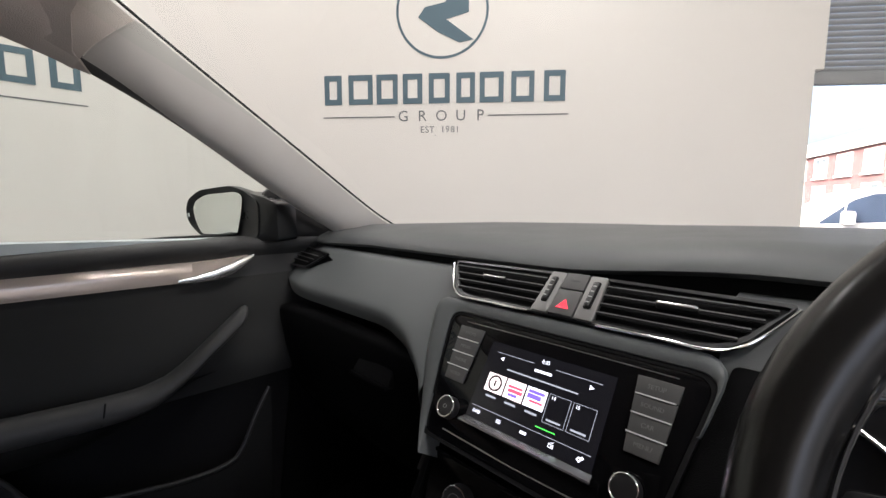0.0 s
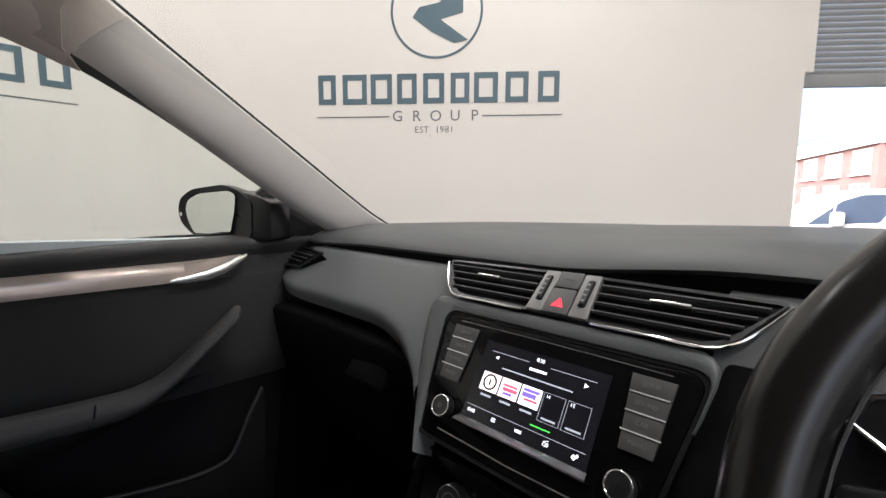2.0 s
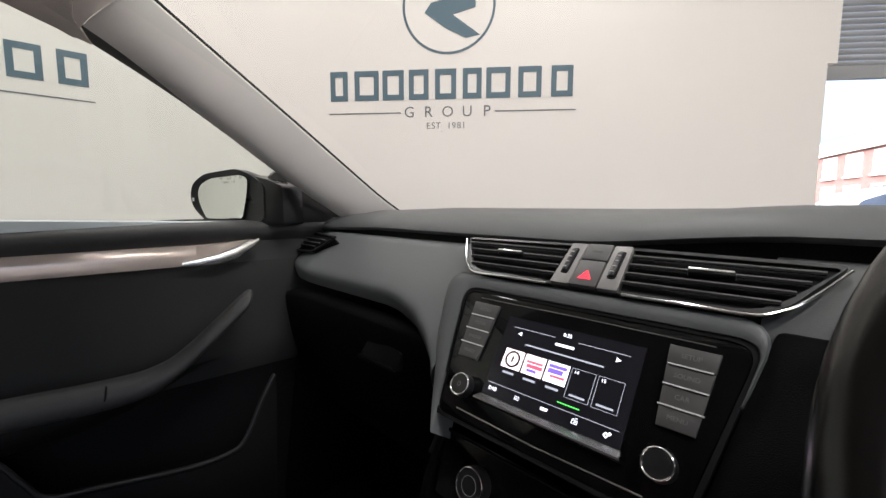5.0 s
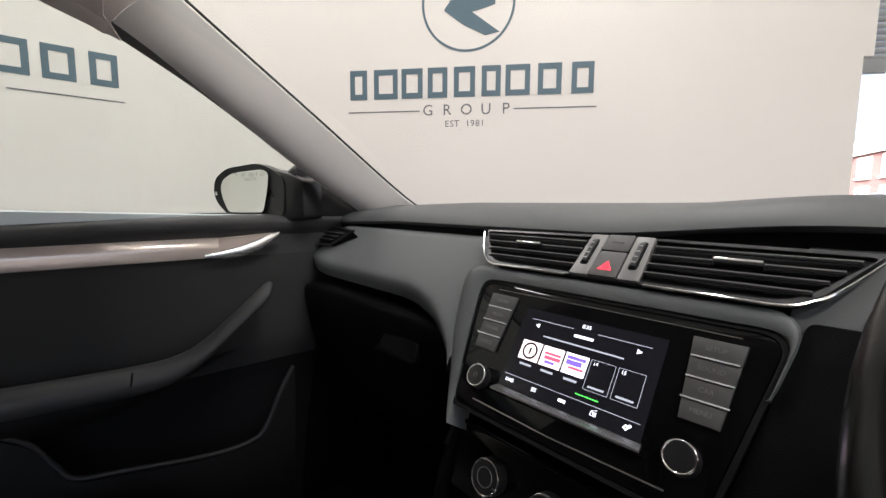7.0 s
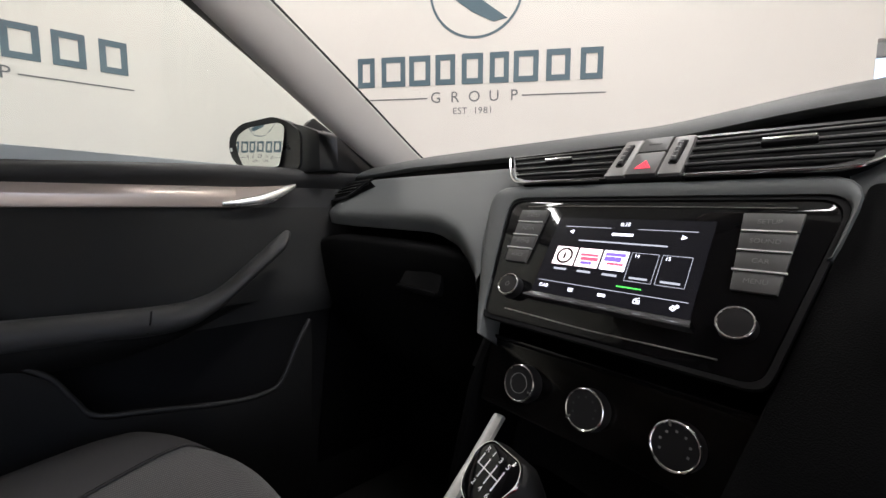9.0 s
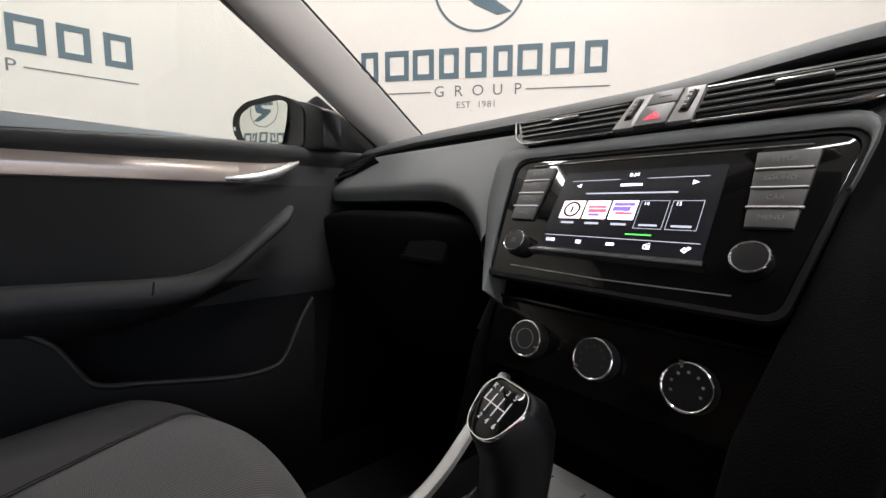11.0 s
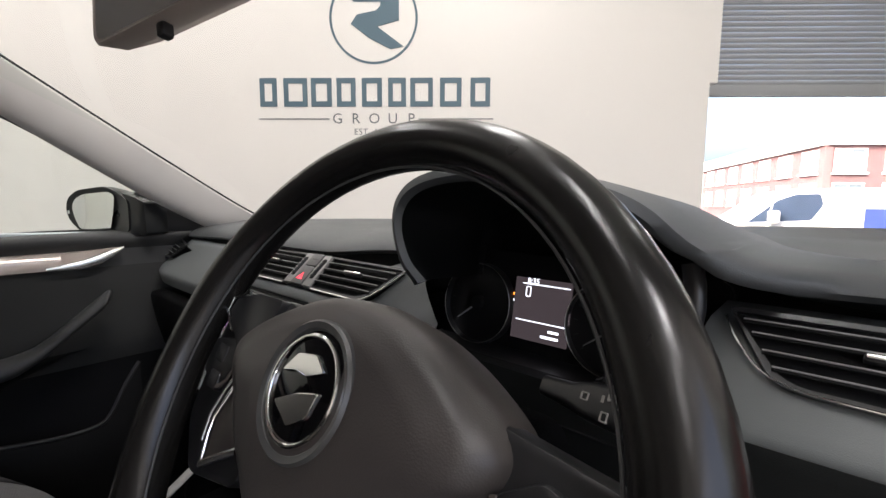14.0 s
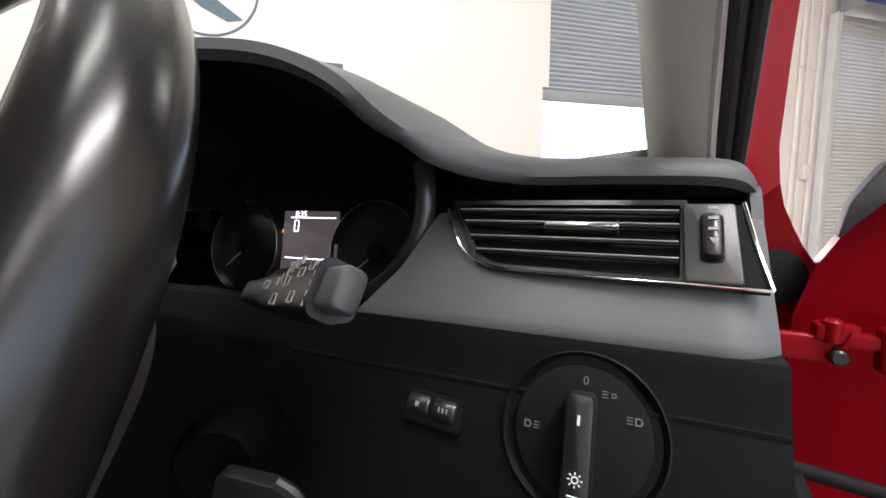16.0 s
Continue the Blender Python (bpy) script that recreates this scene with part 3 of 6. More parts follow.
def car_body():
    t = thing("car_shell", "red car body seen from the inside through its front cabin", "car", at=(0, 0, 0.15))
    for side in (-1, 1):
        # the windscreen pillar's trim: rows from its base upward
        if side < 0:
            inner = [(-0.673, 0.406, 0.967), (-0.626, 0.28, 1.021), (-0.577, 0.07, 1.144), (-0.547, -0.170, 1.298), (-0.50, -0.30, 1.375)]
            outer = [(-0.668, 0.211, 0.968), (-0.638, 0.045, 1.075), (-0.612, -0.115, 1.172), (-0.572, -0.236, 1.226), (-0.562, -0.34, 1.268)]
        else:
            inner = [(0.643, 0.345, 0.985), (0.634, 0.275, 1.03), (0.602, 0.05, 1.19), (0.535, -0.17, 1.318), (0.50, -0.30, 1.375)]
            outer = [(0.694, 0.348, 0.955), (0.678, 0.2436, 1.02), (0.654, 0.083, 1.12), (0.585, -0.20, 1.262), (0.565, -0.31, 1.285)]
        a, b = spline(inner, 6), spline(outer, 6)
        rows = []
        for p, q in zip(a, b):
            out = Vector((0.35 * -side, -0.55, -0.35)).normalized() * (p - q).length * 0.2
            row = []
            for k in range(9):
                u = k / 8
                row.append(p.lerp(q, u) + out * (1 - (2 * u - 1) ** 2))
            rows.append(row)
        if side < 0:
            part("pillar_trim", sheet([r[:7] for r in rows[:19]], 0.004), pillar_trim, t, "grey plastic windscreen pillar trim", smooth=60)
            part("door_frame_edge", sheet([[q + Vector((0.001, 0.002, 0.001)) for q in r[6:]] for r in rows], 0.003), frame_dark, t, "dark grey door frame edge beside the pillar", smooth=60)
        else:
            pt = part("pillar_trim", sheet(rows[:19], 0.004), pillar_trim, t, "grey plastic windscreen pillar trim", smooth=60)
            part("trim_lip", tube([p + Vector((-0.003, -0.003, -0.001)) for p in b[:19]], 0.0035, 8), pillar_trim, pt)
        drop = Vector((0.35 * -side, -0.55, -0.35)).normalized() * 0.003
        part("corner_trim", sheet([[q + drop for q in row] for row in rows[18:]], 0.006), headliner, t, "beige-grey corner of the roof lining", smooth=60)
        up = [p + Vector((0, 0.006, 0.004)) for p in a]
        part("windscreen_seal", tube(up, 0.0022, 8), rubber, t)
    # roof lining with a header over the windscreen
    rows = []
    for x in [i / 40 for i in range(-40, 41)]:
        xx = x * 0.56
        lift = 0.075 * (1 - abs(x) ** 2.2)
        rows.append([(xx, -0.245 + 0.10 * (1 - x * x), 1.352 + lift), (xx, -0.275 + 0.10 * (1 - x * x), 1.335 + lift), (xx, -0.32 + 0.06 * (1 - x * x), 1.34 + lift), (xx, -0.40, 1.36 + lift), (xx, -0.8, 1.39 + lift), (xx, -1.6, 1.37 + lift)])
    part("roof_lining", sheet(rows, 0.01), headliner, t, "beige-grey roof lining", smooth=60)
    for side in (-1, 1):
        rows = []
        for y, z in ((-0.22, 1.222), (-0.34, 1.264), (-0.6, 1.295), (-1.6, 1.285)) if side < 0 else ((-0.19, 1.255), (-0.31, 1.285), (-0.6, 1.31), (-1.6, 1.29)):
            rows.append([(side * 0.574, y, z), (side * 0.55, y - 0.02, z + 0.02), (side * 0.53, y - 0.02, z + 0.06), (side * 0.50, y, z + 0.10)])
        part("roof_rail_trim", sheet(rows, 0.006), headliner, t, smooth=60)
    # windscreen
    rows = []
    for i in range(-10, 11):
        x = i / 10
        yb, yt = 0.80 - 0.42 * x * x, -0.20 - 0.10 * x * x
        rows.append([(x * (0.655 - 0.125 * f), yb + (yt - yb) * f, 0.965 + (1.375 - 0.05 * x * x - 0.965) * (f ** 0.92)) for f in [k / 8 for k in range(9)]])
    g = part("windscreen", loft(rows), glass_clear, t, "clear raked windscreen", smooth=80)
    g.visible_shadow = False
    return t


shell = car_body()


def lip_y(x):
    if x > 0.225:
        return 0.24
    return 0.155 + 0.03 * max(0, (abs(x) - 0.62) / 0.1) ** 2


def front_y(x):
    return 0.76 - 0.38 * (x / 0.68) ** 2


def pad_rise(x):
    k = min(1.0, max(0.0, (x + 0.06) / 0.22))
    return 0.016 * k * k * (3 - 2 * k)


def dashboard():
    t = thing("dashboard", "dark grey grained car dashboard with a hooded binnacle", "dashboard", at=(0, 0.4, 0.3))
    xs = [-0.70 + 1.39 * i / 56 for i in range(57)]
    rows = []
    for x in xs:
        e = min(1.0, max(0.0, (0.69 - abs(x)) / 0.035)) if x > 0 else 1.0
        sag = 0.012 * (1 - math.sqrt(max(0.0, 1 - (1 - e) ** 2)))
        fy, ly = front_y(x), lip_y(x)
        up = 0.010 * min(1.0, max(0.0, (x + 0.1) / 0.4))
        rise = pad_rise(x)
        prof = [(fy + 0.03, 0.960), (fy, 0.981 + up), (fy - 0.06, 0.992 + up), (0.5 * fy + 0.5 * ly, 0.995 + 0.6 * up), (ly + 0.10, 0.990), (ly + 0.06, 0.986), (ly + 0.034, 0.981), (ly + 0.016, 0.974), (ly + 0.005, 0.966), (ly + 0.001, 0.960), (ly + 0.003, 0.956), (ly + 0.012, 0.954), (ly + 0.04, 0.953)]
        rows.append([(x, y, z - sag + rise * min(1.0, max(0.0, 1 - (y - ly - 0.05) / 0.2)) - (0.010 * max(0, -x - 0.45) / 0.25 if x < 0 else -0.004 * min(1, max(0, x - 0.3) / 0.2))) for y, z in prof])
    part("upper_pad", loft(rows), dash_soft, t, "grained dark grey upper pad", smooth=60)
    # passenger face: its lower crease sweeps down beside the centre console
    fall = ((-1.0, 0.877), (-0.30, 0.877), (-0.268, 0.874), (-0.225, 0.863), (-0.192, 0.845), (-0.165, 0.822), (-0.15, 0.80))
    rows = []
    for i in range(41):
        x = -0.70 + 0.545 * i / 40
        w = max(0.0, (-0.52 - x) / 0.18)
        dy = 0.045 * w * w
        for (xa, ca), (xb, cb) in zip(fall, fall[1:]):
            if xa <= x <= xb:
                c = ca + (cb - ca) * (x - xa) / (xb - xa)
        u = min(1.0, max(0.0, (x + 0.30) / 0.135))
        yc = (1 - u) * (c - 0.812) + u * (0.044 + 0.66 * (c - 0.84))
        top, low = Vector((0.135, 0.9365)), Vector((yc + 0.010, c + 0.010))
        prof = [(0.19, 0.944), (0.155, 0.944), (0.142, 0.942), top, top.lerp(low, 0.33), top.lerp(low, 0.67), low, (yc + 0.004, c + 0.004), (yc + 0.001, c - 0.002), (yc + 0.003, c - 0.012), (yc + 0.006, c - 0.023), (yc + 0.03, c - 0.026)]
        rows.append([(x, y + dy, z) for y, z in prof])
    part("passenger_panel", loft(rows), dash_mid, t, "smooth grey passenger-side panel", smooth=60)
    # Black strip put behind the pad's lip to draw the gap's shade.
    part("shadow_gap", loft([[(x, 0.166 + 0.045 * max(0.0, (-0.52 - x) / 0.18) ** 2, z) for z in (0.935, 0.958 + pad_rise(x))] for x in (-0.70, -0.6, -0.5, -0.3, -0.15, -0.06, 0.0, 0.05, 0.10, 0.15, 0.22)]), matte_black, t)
    # glovebox
    rows = []
    for i in range(13):
        x = -0.655 + 0.465 * i / 12
        c = 0.012 * (abs(i - 6) / 6) ** 4
        rows.append([(x, y + c, z - 1.2 * c * (1 if k < 3 else 0)) for k, (y, z) in enumerate(((0.08, 0.838), (0.060, 0.835), (0.056, 0.826), (0.058, 0.79), (0.066, 0.74), (0.085, 0.66), (0.12, 0.60), (0.2, 0.58)))])
    g = part("glovebox_lid", loft(rows), dash_dark, t, "black glovebox lid, deepened for the low light", smooth=60)
    hm = plane_at((-0.303, 0.0585, 0.784), (1, 0, 0), (0, 0.17, 1))
    part("latch_recess", prism(round_poly([(-0.05, -0.018), (0.045, -0.018), (0.05, 0.012), (-0.03, 0.018)], 0.008), hm, -0.03, 0.002), matte_black, g)
    part("latch", prism(round_poly([(-0.048, -0.020), (0.045, -0.020), (0.045, -0.012), (-0.048, -0.012)], 0.004), hm, 0.0, 0.008, 0.002), dash_dark, g)
    # closing panels beneath and to the sides of the centre; footwell shade painted black
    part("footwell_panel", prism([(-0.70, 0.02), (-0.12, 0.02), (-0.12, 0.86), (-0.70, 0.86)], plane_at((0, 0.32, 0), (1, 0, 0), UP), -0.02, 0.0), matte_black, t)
    part("end_panel", prism([(0.05, 0.14), (0.47, 0.14), (0.40, 0.955), (0.15, 0.955)], plane_at((-0.703, 0, 0), (0, 1, 0), UP), -0.01, 0.0), dash_dark, t)
    # driver's face: a soft band over a lower panel, cut away round the instruments
    CUT = ((0.452, 0.888), (0.462, 0.897), (0.480, 0.919), (0.4915, 0.944), (0.497, 0.960))

    def band(x, z):
        pr = ((0.886, 0.094), (0.890, 0.091), (0.896, 0.093), (0.904, 0.099), (0.914, 0.107), (0.926, 0.117), (0.945, 0.131), (0.956, 0.143), (0.960, 0.19))
        for (za, ya), (zb, yb) in zip(pr, pr[1:]):
            if z <= zb:
                return ya + (yb - ya) * (z - za) / (zb - za)
        return 0.19
    for a, b, top in ((0.452, 0.69, lambda x: next((za + (zb - za) * (x - xa) / (xb - xa) for (xa, za), (xb, zb) in zip(CUT, CUT[1:]) if x <= xb), 0.960)), (0.135, 0.258, lambda x: 0.960 if x < 0.205 else 0.960 - 0.068 * ((x - 0.205) / 0.085) ** 0.7)):
        rows = []
        for i in range(61):
            x = a + (b - a) * i / 60
            e = max(0.0, (x - 0.665) / 0.025)
            zs = [0.886 + (top(x) - 0.886) * k / 12 for k in range(13)]
            rows.append([(x, band(x, z) + 0.012 * e * e, z) for z in zs])
        part("driver_panel", loft(rows), dash_mid if a > 0.4 else dash_soft, t, "smooth grey driver-side panel", smooth=60)
    xs = [0.135 + 0.555 * i / 30 for i in range(31)]
    rows = []
    for x in xs:
        rows.append([(x, y, z) for y, z in ((0.104, 0.893), (0.091, 0.892), (0.0875, 0.884), (0.0855, 0.872), (0.0795, 0.860), (0.0725, 0.842), (0.0585, 0.806), (0.050, 0.77), (0.052, 0.70), (0.09, 0.62), (0.2, 0.58))])
    # The low light on the knee panel is painted as near black.
    part("knee_panel", loft(rows), dash_shaded, t, "lower knee panel, its shade put in the colour", smooth=60)
    part("side_cap", prism(round_poly([(0.095, 0.62), (0.30, 0.62), (0.30, 0.975), (0.17, 0.975), (0.145, 0.93), (0.115, 0.885), (0.085, 0.80)], 0.01), plane_at((0.692, 0, 0), (0, 1, 0), UP), -0.006, 0.0), dash_soft, t, "dark grey end cap of the dashboard")
    part("seam", box((0.30, 0.0797, 0.8626), (0.6895, 0.09, 0.8644)), matte_black, t)
    # binnacle hood over the instruments
    rim = [(0.692, 0.182, 0.962), (0.688, 0.168, 0.978), (0.668, 0.158, 0.985), (0.61, 0.156, 0.987), (0.565, 0.150, 0.987), (0.535, 0.132, 0.990), (0.510, 0.108, 0.998), (0.488, 0.082, 1.014), (0.466, 0.062, 1.037), (0.432, 0.050, 1.052), (0.385, 0.046, 1.061), (0.335, 0.045, 1.066), (0.29, 0.045, 1.060), (0.264, 0.045, 1.045), (0.254, 0.046, 1.020), (0.257, 0.052, 0.985), (0.268, 0.062, 0.960)]
    outer = [(0.692, 0.26, 0.962), (0.690, 0.26, 0.978), (0.675, 0.26, 0.988), (0.62, 0.26, 0.992), (0.58, 0.265, 0.994), (0.555, 0.27, 0.996), (0.530, 0.28, 1.000), (0.505, 0.29, 1.010), (0.475, 0.30, 1.020), (0.43, 0.31, 1.028), (0.385, 0.315, 1.032), (0.335, 0.315, 1.032), (0.29, 0.31, 1.028), (0.255, 0.30, 1.018), (0.235, 0.28, 1.005), (0.228, 0.26, 0.990), (0.23, 0.25, 0.978)]
    inner = [(0.690, 0.20, 0.955), (0.680, 0.19, 0.960), (0.66, 0.185, 0.963), (0.60, 0.185, 0.965), (0.560, 0.187, 0.967), (0.535, 0.19, 0.971), (0.515, 0.19, 0.979), (0.497, 0.19, 0.989), (0.476, 0.19, 1.003), (0.452, 0.19, 1.020), (0.42, 0.19, 1.032), (0.335, 0.19, 1.042), (0.296, 0.19, 1.032), (0.268, 0.19, 1.018), (0.253, 0.19, 1.000), (0.248, 0.19, 0.978), (0.250, 0.19, 0.952)]
    R, O, I = spline(rim, 4), spline(outer, 4), spline(inner, 4)
    rows = []
    for r, o, i in zip(R, O, I):
        c = Vector((min(max(r.x, 0.30), 0.44) if r.x < 0.5 else r.x - 0.3 * max(0, 0.6 - r.x), r.y, 0.90 if r.x > 0.5 else 0.98))
        w = (r - c).normalized()
        rows.append([Vector((o.x + 0.02 * w.x, o.y + 0.10, 0.975)), o, o.lerp(r, 0.5) + w * 0.008, o.lerp(r, 0.85) + w * 0.006, r + w * 0.001, r - w * 0.006 + Vector((0, -0.002, 0)), r - w * 0.011 + Vector((0, 0.004, 0)), r.lerp(i, 0.5) - w * 0.006, i])
    part("binnacle_hood", loft([r[:7] for r in rows]), dash_soft, t, "grained hood over the instruments", smooth=60)
    # Hood's inner face split off and darkened to hold its shade.
    part("hood_inside_shade", loft([r[6:] for r in rows]), dash_shaded, t, "inside of the hood, its shade put in the colour", smooth=60)
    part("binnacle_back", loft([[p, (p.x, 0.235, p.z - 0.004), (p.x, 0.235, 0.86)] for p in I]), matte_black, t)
    part("binnacle_floor", loft([[(x, y, z) for y, z in ((0.108, 0.868), (0.15, 0.872), (0.236, 0.875))] for x in (0.19, 0.36, 0.53)]), satin_black, t)
    return t


dash = dashboard()


def air_vent(name_label, frame_m, poly, bars, handle, wheel=None, group="air vents"):
    """An opening with a dark well, a chrome-edged frame, slats and a sliding tab."""
    o = frame_m.translation
    t = thing("air_vent", name_label, "air vent", group, at=o)
    part("well", prism(poly, frame_m, -0.03, 0.0005), matte_black, t)
    grow = lambda d: [(p[0] + d * (1 if p[0] > sum(q[0] for q in poly) / len(poly) else -1), p[1] + d * (1 if p[1] > sum(q[1] for q in poly) / len(poly) else -1)) for p in poly]
    part("frame", ring_plate(grow(0.0035), poly, frame_m, 0.0, 0.004), satin_black, t)
    for (x0, y0, x1, y1) in bars:
        s = part("slat", tube([frame_m @ Vector((x0, y0, 0.004)), frame_m @ Vector(((x0 + x1) / 2, (y0 + y1) / 2, 0.005)), frame_m @ Vector((x1, y1, 0.004))], 0.0026, 8, flat=0.5), matte_black, t)
        part("slat_edge", tube([frame_m @ Vector((x0, y0 + 0.0006, 0.0065)), frame_m @ Vector((x1, y1 + 0.0006, 0.0065))], 0.0006, 6), dark_silver, s)
    if handle:
        hx, hy, w = handle
        h = part("slider", prism(round_poly(rect(w, 0.0048, hx, hy), 0.002), frame_m, 0.004, 0.0098, 0.001), satin_black, t)
        part("slider_edge", prism(round_poly(rect(w * 0.96, 0.0026, hx, hy + 0.0006), 0.001), frame_m, 0.0098, 0.0112, 0.0005), chrome, h)
    return t


# the centre vents and the switch block between them
vent_m = plane_at((CX, 0.118, 0.936), (1, 0, 0), (0, 1.0, 0.9))
for side, lab in ((-1, "black slatted passenger-side centre air vent"), (1, "black slatted driver-side centre air vent")):
    poly = [(0.036 * side, -0.026), (0.146 * side, -0.026), (0.186 * side, 0.024), (0.032 * side, 0.026)]
    if side < 0:
        poly = poly[::-1]
    poly = round_poly(poly, [0.002, 0.02, 0.006, 0.002] if side > 0 else [0.002, 0.006, 0.02, 0.002])
    bars = []
    for k in range(4):
        y = -0.0165 + 0.011 * k
        f = (y + 0.026) / 0.05
        bars.append((0.036 * side, y, side * (0.148 + 0.034 * f), y))
    v = air_vent(lab, vent_m, poly, bars, (0.105 * side, 0.004, 0.036))
    line = [vent_m @ Vector((x * side, y, 0.0045)) for x, y in ((0.040, -0.0305), (0.10, -0.0305), (0.140, -0.0305), (0.158, -0.022), (0.172, -0.006), (0.190, 0.022))]
    part("chrome_strip", tube(spline(line, 5), 0.0013, 8), chrome, v)


def switch_block():
    t = thing("switch_block", "silver-grey switch block with a red hazard button", "switch panel", at=vent_m.translation)
    part("backing", prism([(-0.034, -0.03), (0.036, -0.03), (0.034, 0.029), (-0.031, 0.029)], vent_m, -0.01, 0.003), satin_black, t)
    for side in (-1, 1):
        p = [(0.0155, -0.029), (0.036, -0.029), (0.033, 0.028), (0.0145, 0.028)]
        p = [(x * side, y) for x, y in (p if side > 0 else p[::-1])]
        h = part("thumbwheel_housing", prism(round_poly(p, 0.002), vent_m, 0.0, 0.007, 0.001), vent_grey, t, "silver-grey thumbwheel housing")
        part("slot", prism(round_poly(rect(0.0085, 0.036, 0.025 * side, 0.002), 0.003), vent_m, 0.004, 0.0075), matte_black, h)
        part("thumbwheel", prism(round_poly(rect(0.0062, 0.032, 0.025 * side, 0.002), 0.002), vent_m, 0.005, 0.0105, 0.002), satin_black, h)
        for k in range(4):
            part("tick", prism(rect(0.0036, 0.0014, 0.025 * side, -0.009 + 0.007 * k), vent_m, 0.0106, 0.011), ink_grey, h, smooth=0)
    b = part("hazard_button", prism(round_poly([(-0.0145, -0.029), (0.0145, -0.029), (0.014, 0.004), (-0.014, 0.004)], 0.002), vent_m, 0.0, 0.008, 0.001), button_grey, t, "grey button with a lit red triangle")
    tri = [(-0.0075, -0.021), (0.0075, -0.021), (0, -0.009)]
    part("triangle", ring_plate(tri, [(-0.0038, -0.0188), (0.0038, -0.0188), (0, -0.0125)], vent_m, 0.008, 0.0086), ink_hazard, b, smooth=0)
    part("triangle_core", prism([(-0.0024, -0.018), (0.0024, -0.018), (0, -0.0142)], vent_m, 0.008, 0.0086), ink_hazard, b, smooth=0)
    b = part("blank_button", prism(round_poly([(-0.014, 0.0055), (0.014, 0.0055), (0.0138, 0.028), (-0.0138, 0.028)], 0.002), vent_m, 0.0, 0.008, 0.001), button_grey, t)
    part("indicator", prism(rect(0.012, 0.002, 0, 0.017), vent_m, 0.008, 0.0083), ink_faint, b, smooth=0)


switch_block()


def centre_stack():
    t = thing("centre_stack", "grey centre console surround with a thin dark groove", "console", at=(CX, 0.05, 0.6))
    out = round_poly([(-0.1135, -0.098), (0.1432, 0.020), (0.1445, 0.026), (0.1458, 0.030), (0.157, 0.088), (-0.187, 0.088), (-0.162, 0.0), (-0.1305, -0.066)], [0.002, 0.002, 0.002, 0.002, 0.03, 0.03, 0.03, 0.03], 5)
    inn = round_poly([(-0.1115, -0.098), (0.1424, 0.020), (0.1433, 0.026), (0.1442, 0.030), (0.151, 0.0715), (-0.151, 0.0715), (-0.1365, 0.0), (-0.120, -0.07)], [0.002, 0.002, 0.002, 0.002, 0.022, 0.022, 0.01, 0.02], 5)
    k = len(out) // 8
    rows = []
    for (ox, oy), (ix, iy) in zip(out[k:] + out[:k], inn[k:] + inn[:k]):
        rows.append([stack @ Vector(p) for p in ((ix, iy, -0.03), (ix, iy, 0.0035), (ix + 0.25 * (ox - ix), iy + 0.25 * (oy - iy), 0.005), (ox + 0.2 * (ix - ox), oy + 0.2 * (iy - oy), 0.005), (ox, oy, 0.002), (ox, oy, -0.03))])
    part("surround", loft(rows), dash_mid, t, "grey plastic surround", smooth=60)
    g1 = round_poly([(-0.1245, -0.0775), (0.1245, -0.0775), (0.1515, 0.0712), (-0.1515, 0.0712)], [0.012, 0.012, 0.022, 0.022], 6)
    g2 = round_poly([(-0.1210, -0.074), (0.1210, -0.074), (0.1475, 0.0678), (-0.1475, 0.0678)], [0.012, 0.012, 0.02, 0.02], 6)
    part("groove", ring_plate(g1, g2, stack, -0.006, 0.002), matte_black, t)
    for s in (-1, 1):
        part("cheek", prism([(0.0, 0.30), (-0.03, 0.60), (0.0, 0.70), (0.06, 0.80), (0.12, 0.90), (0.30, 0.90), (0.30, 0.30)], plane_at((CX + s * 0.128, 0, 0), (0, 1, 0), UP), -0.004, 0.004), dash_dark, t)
    # Continues the surround; the steering wheel's shade is painted as black.
    part("side_panel", prism(round_poly([(0.1255, -0.078), (0.112, -0.15), (0.108, -0.26), (0.150, -0.26), (0.205, 0.0), (0.215, 0.084), (0.1545, 0.084)], 0.006), stack, -0.02, -0.001, 0.003), dash_dark, t, "grained side of the console, wheel's shade put in the colour")
    part("back", prism(rect(0.31, 0.27, 0, 0.010), stack, -0.07, -0.055), matte_black, t)
    return t


centre_stack()


# Grey metal base holds the screen's reflection on the black chamfer.
ledge_shine = surface("ledge_shine_grey", (0.17, 0.17, 0.175), 0.16, metal=0.7)


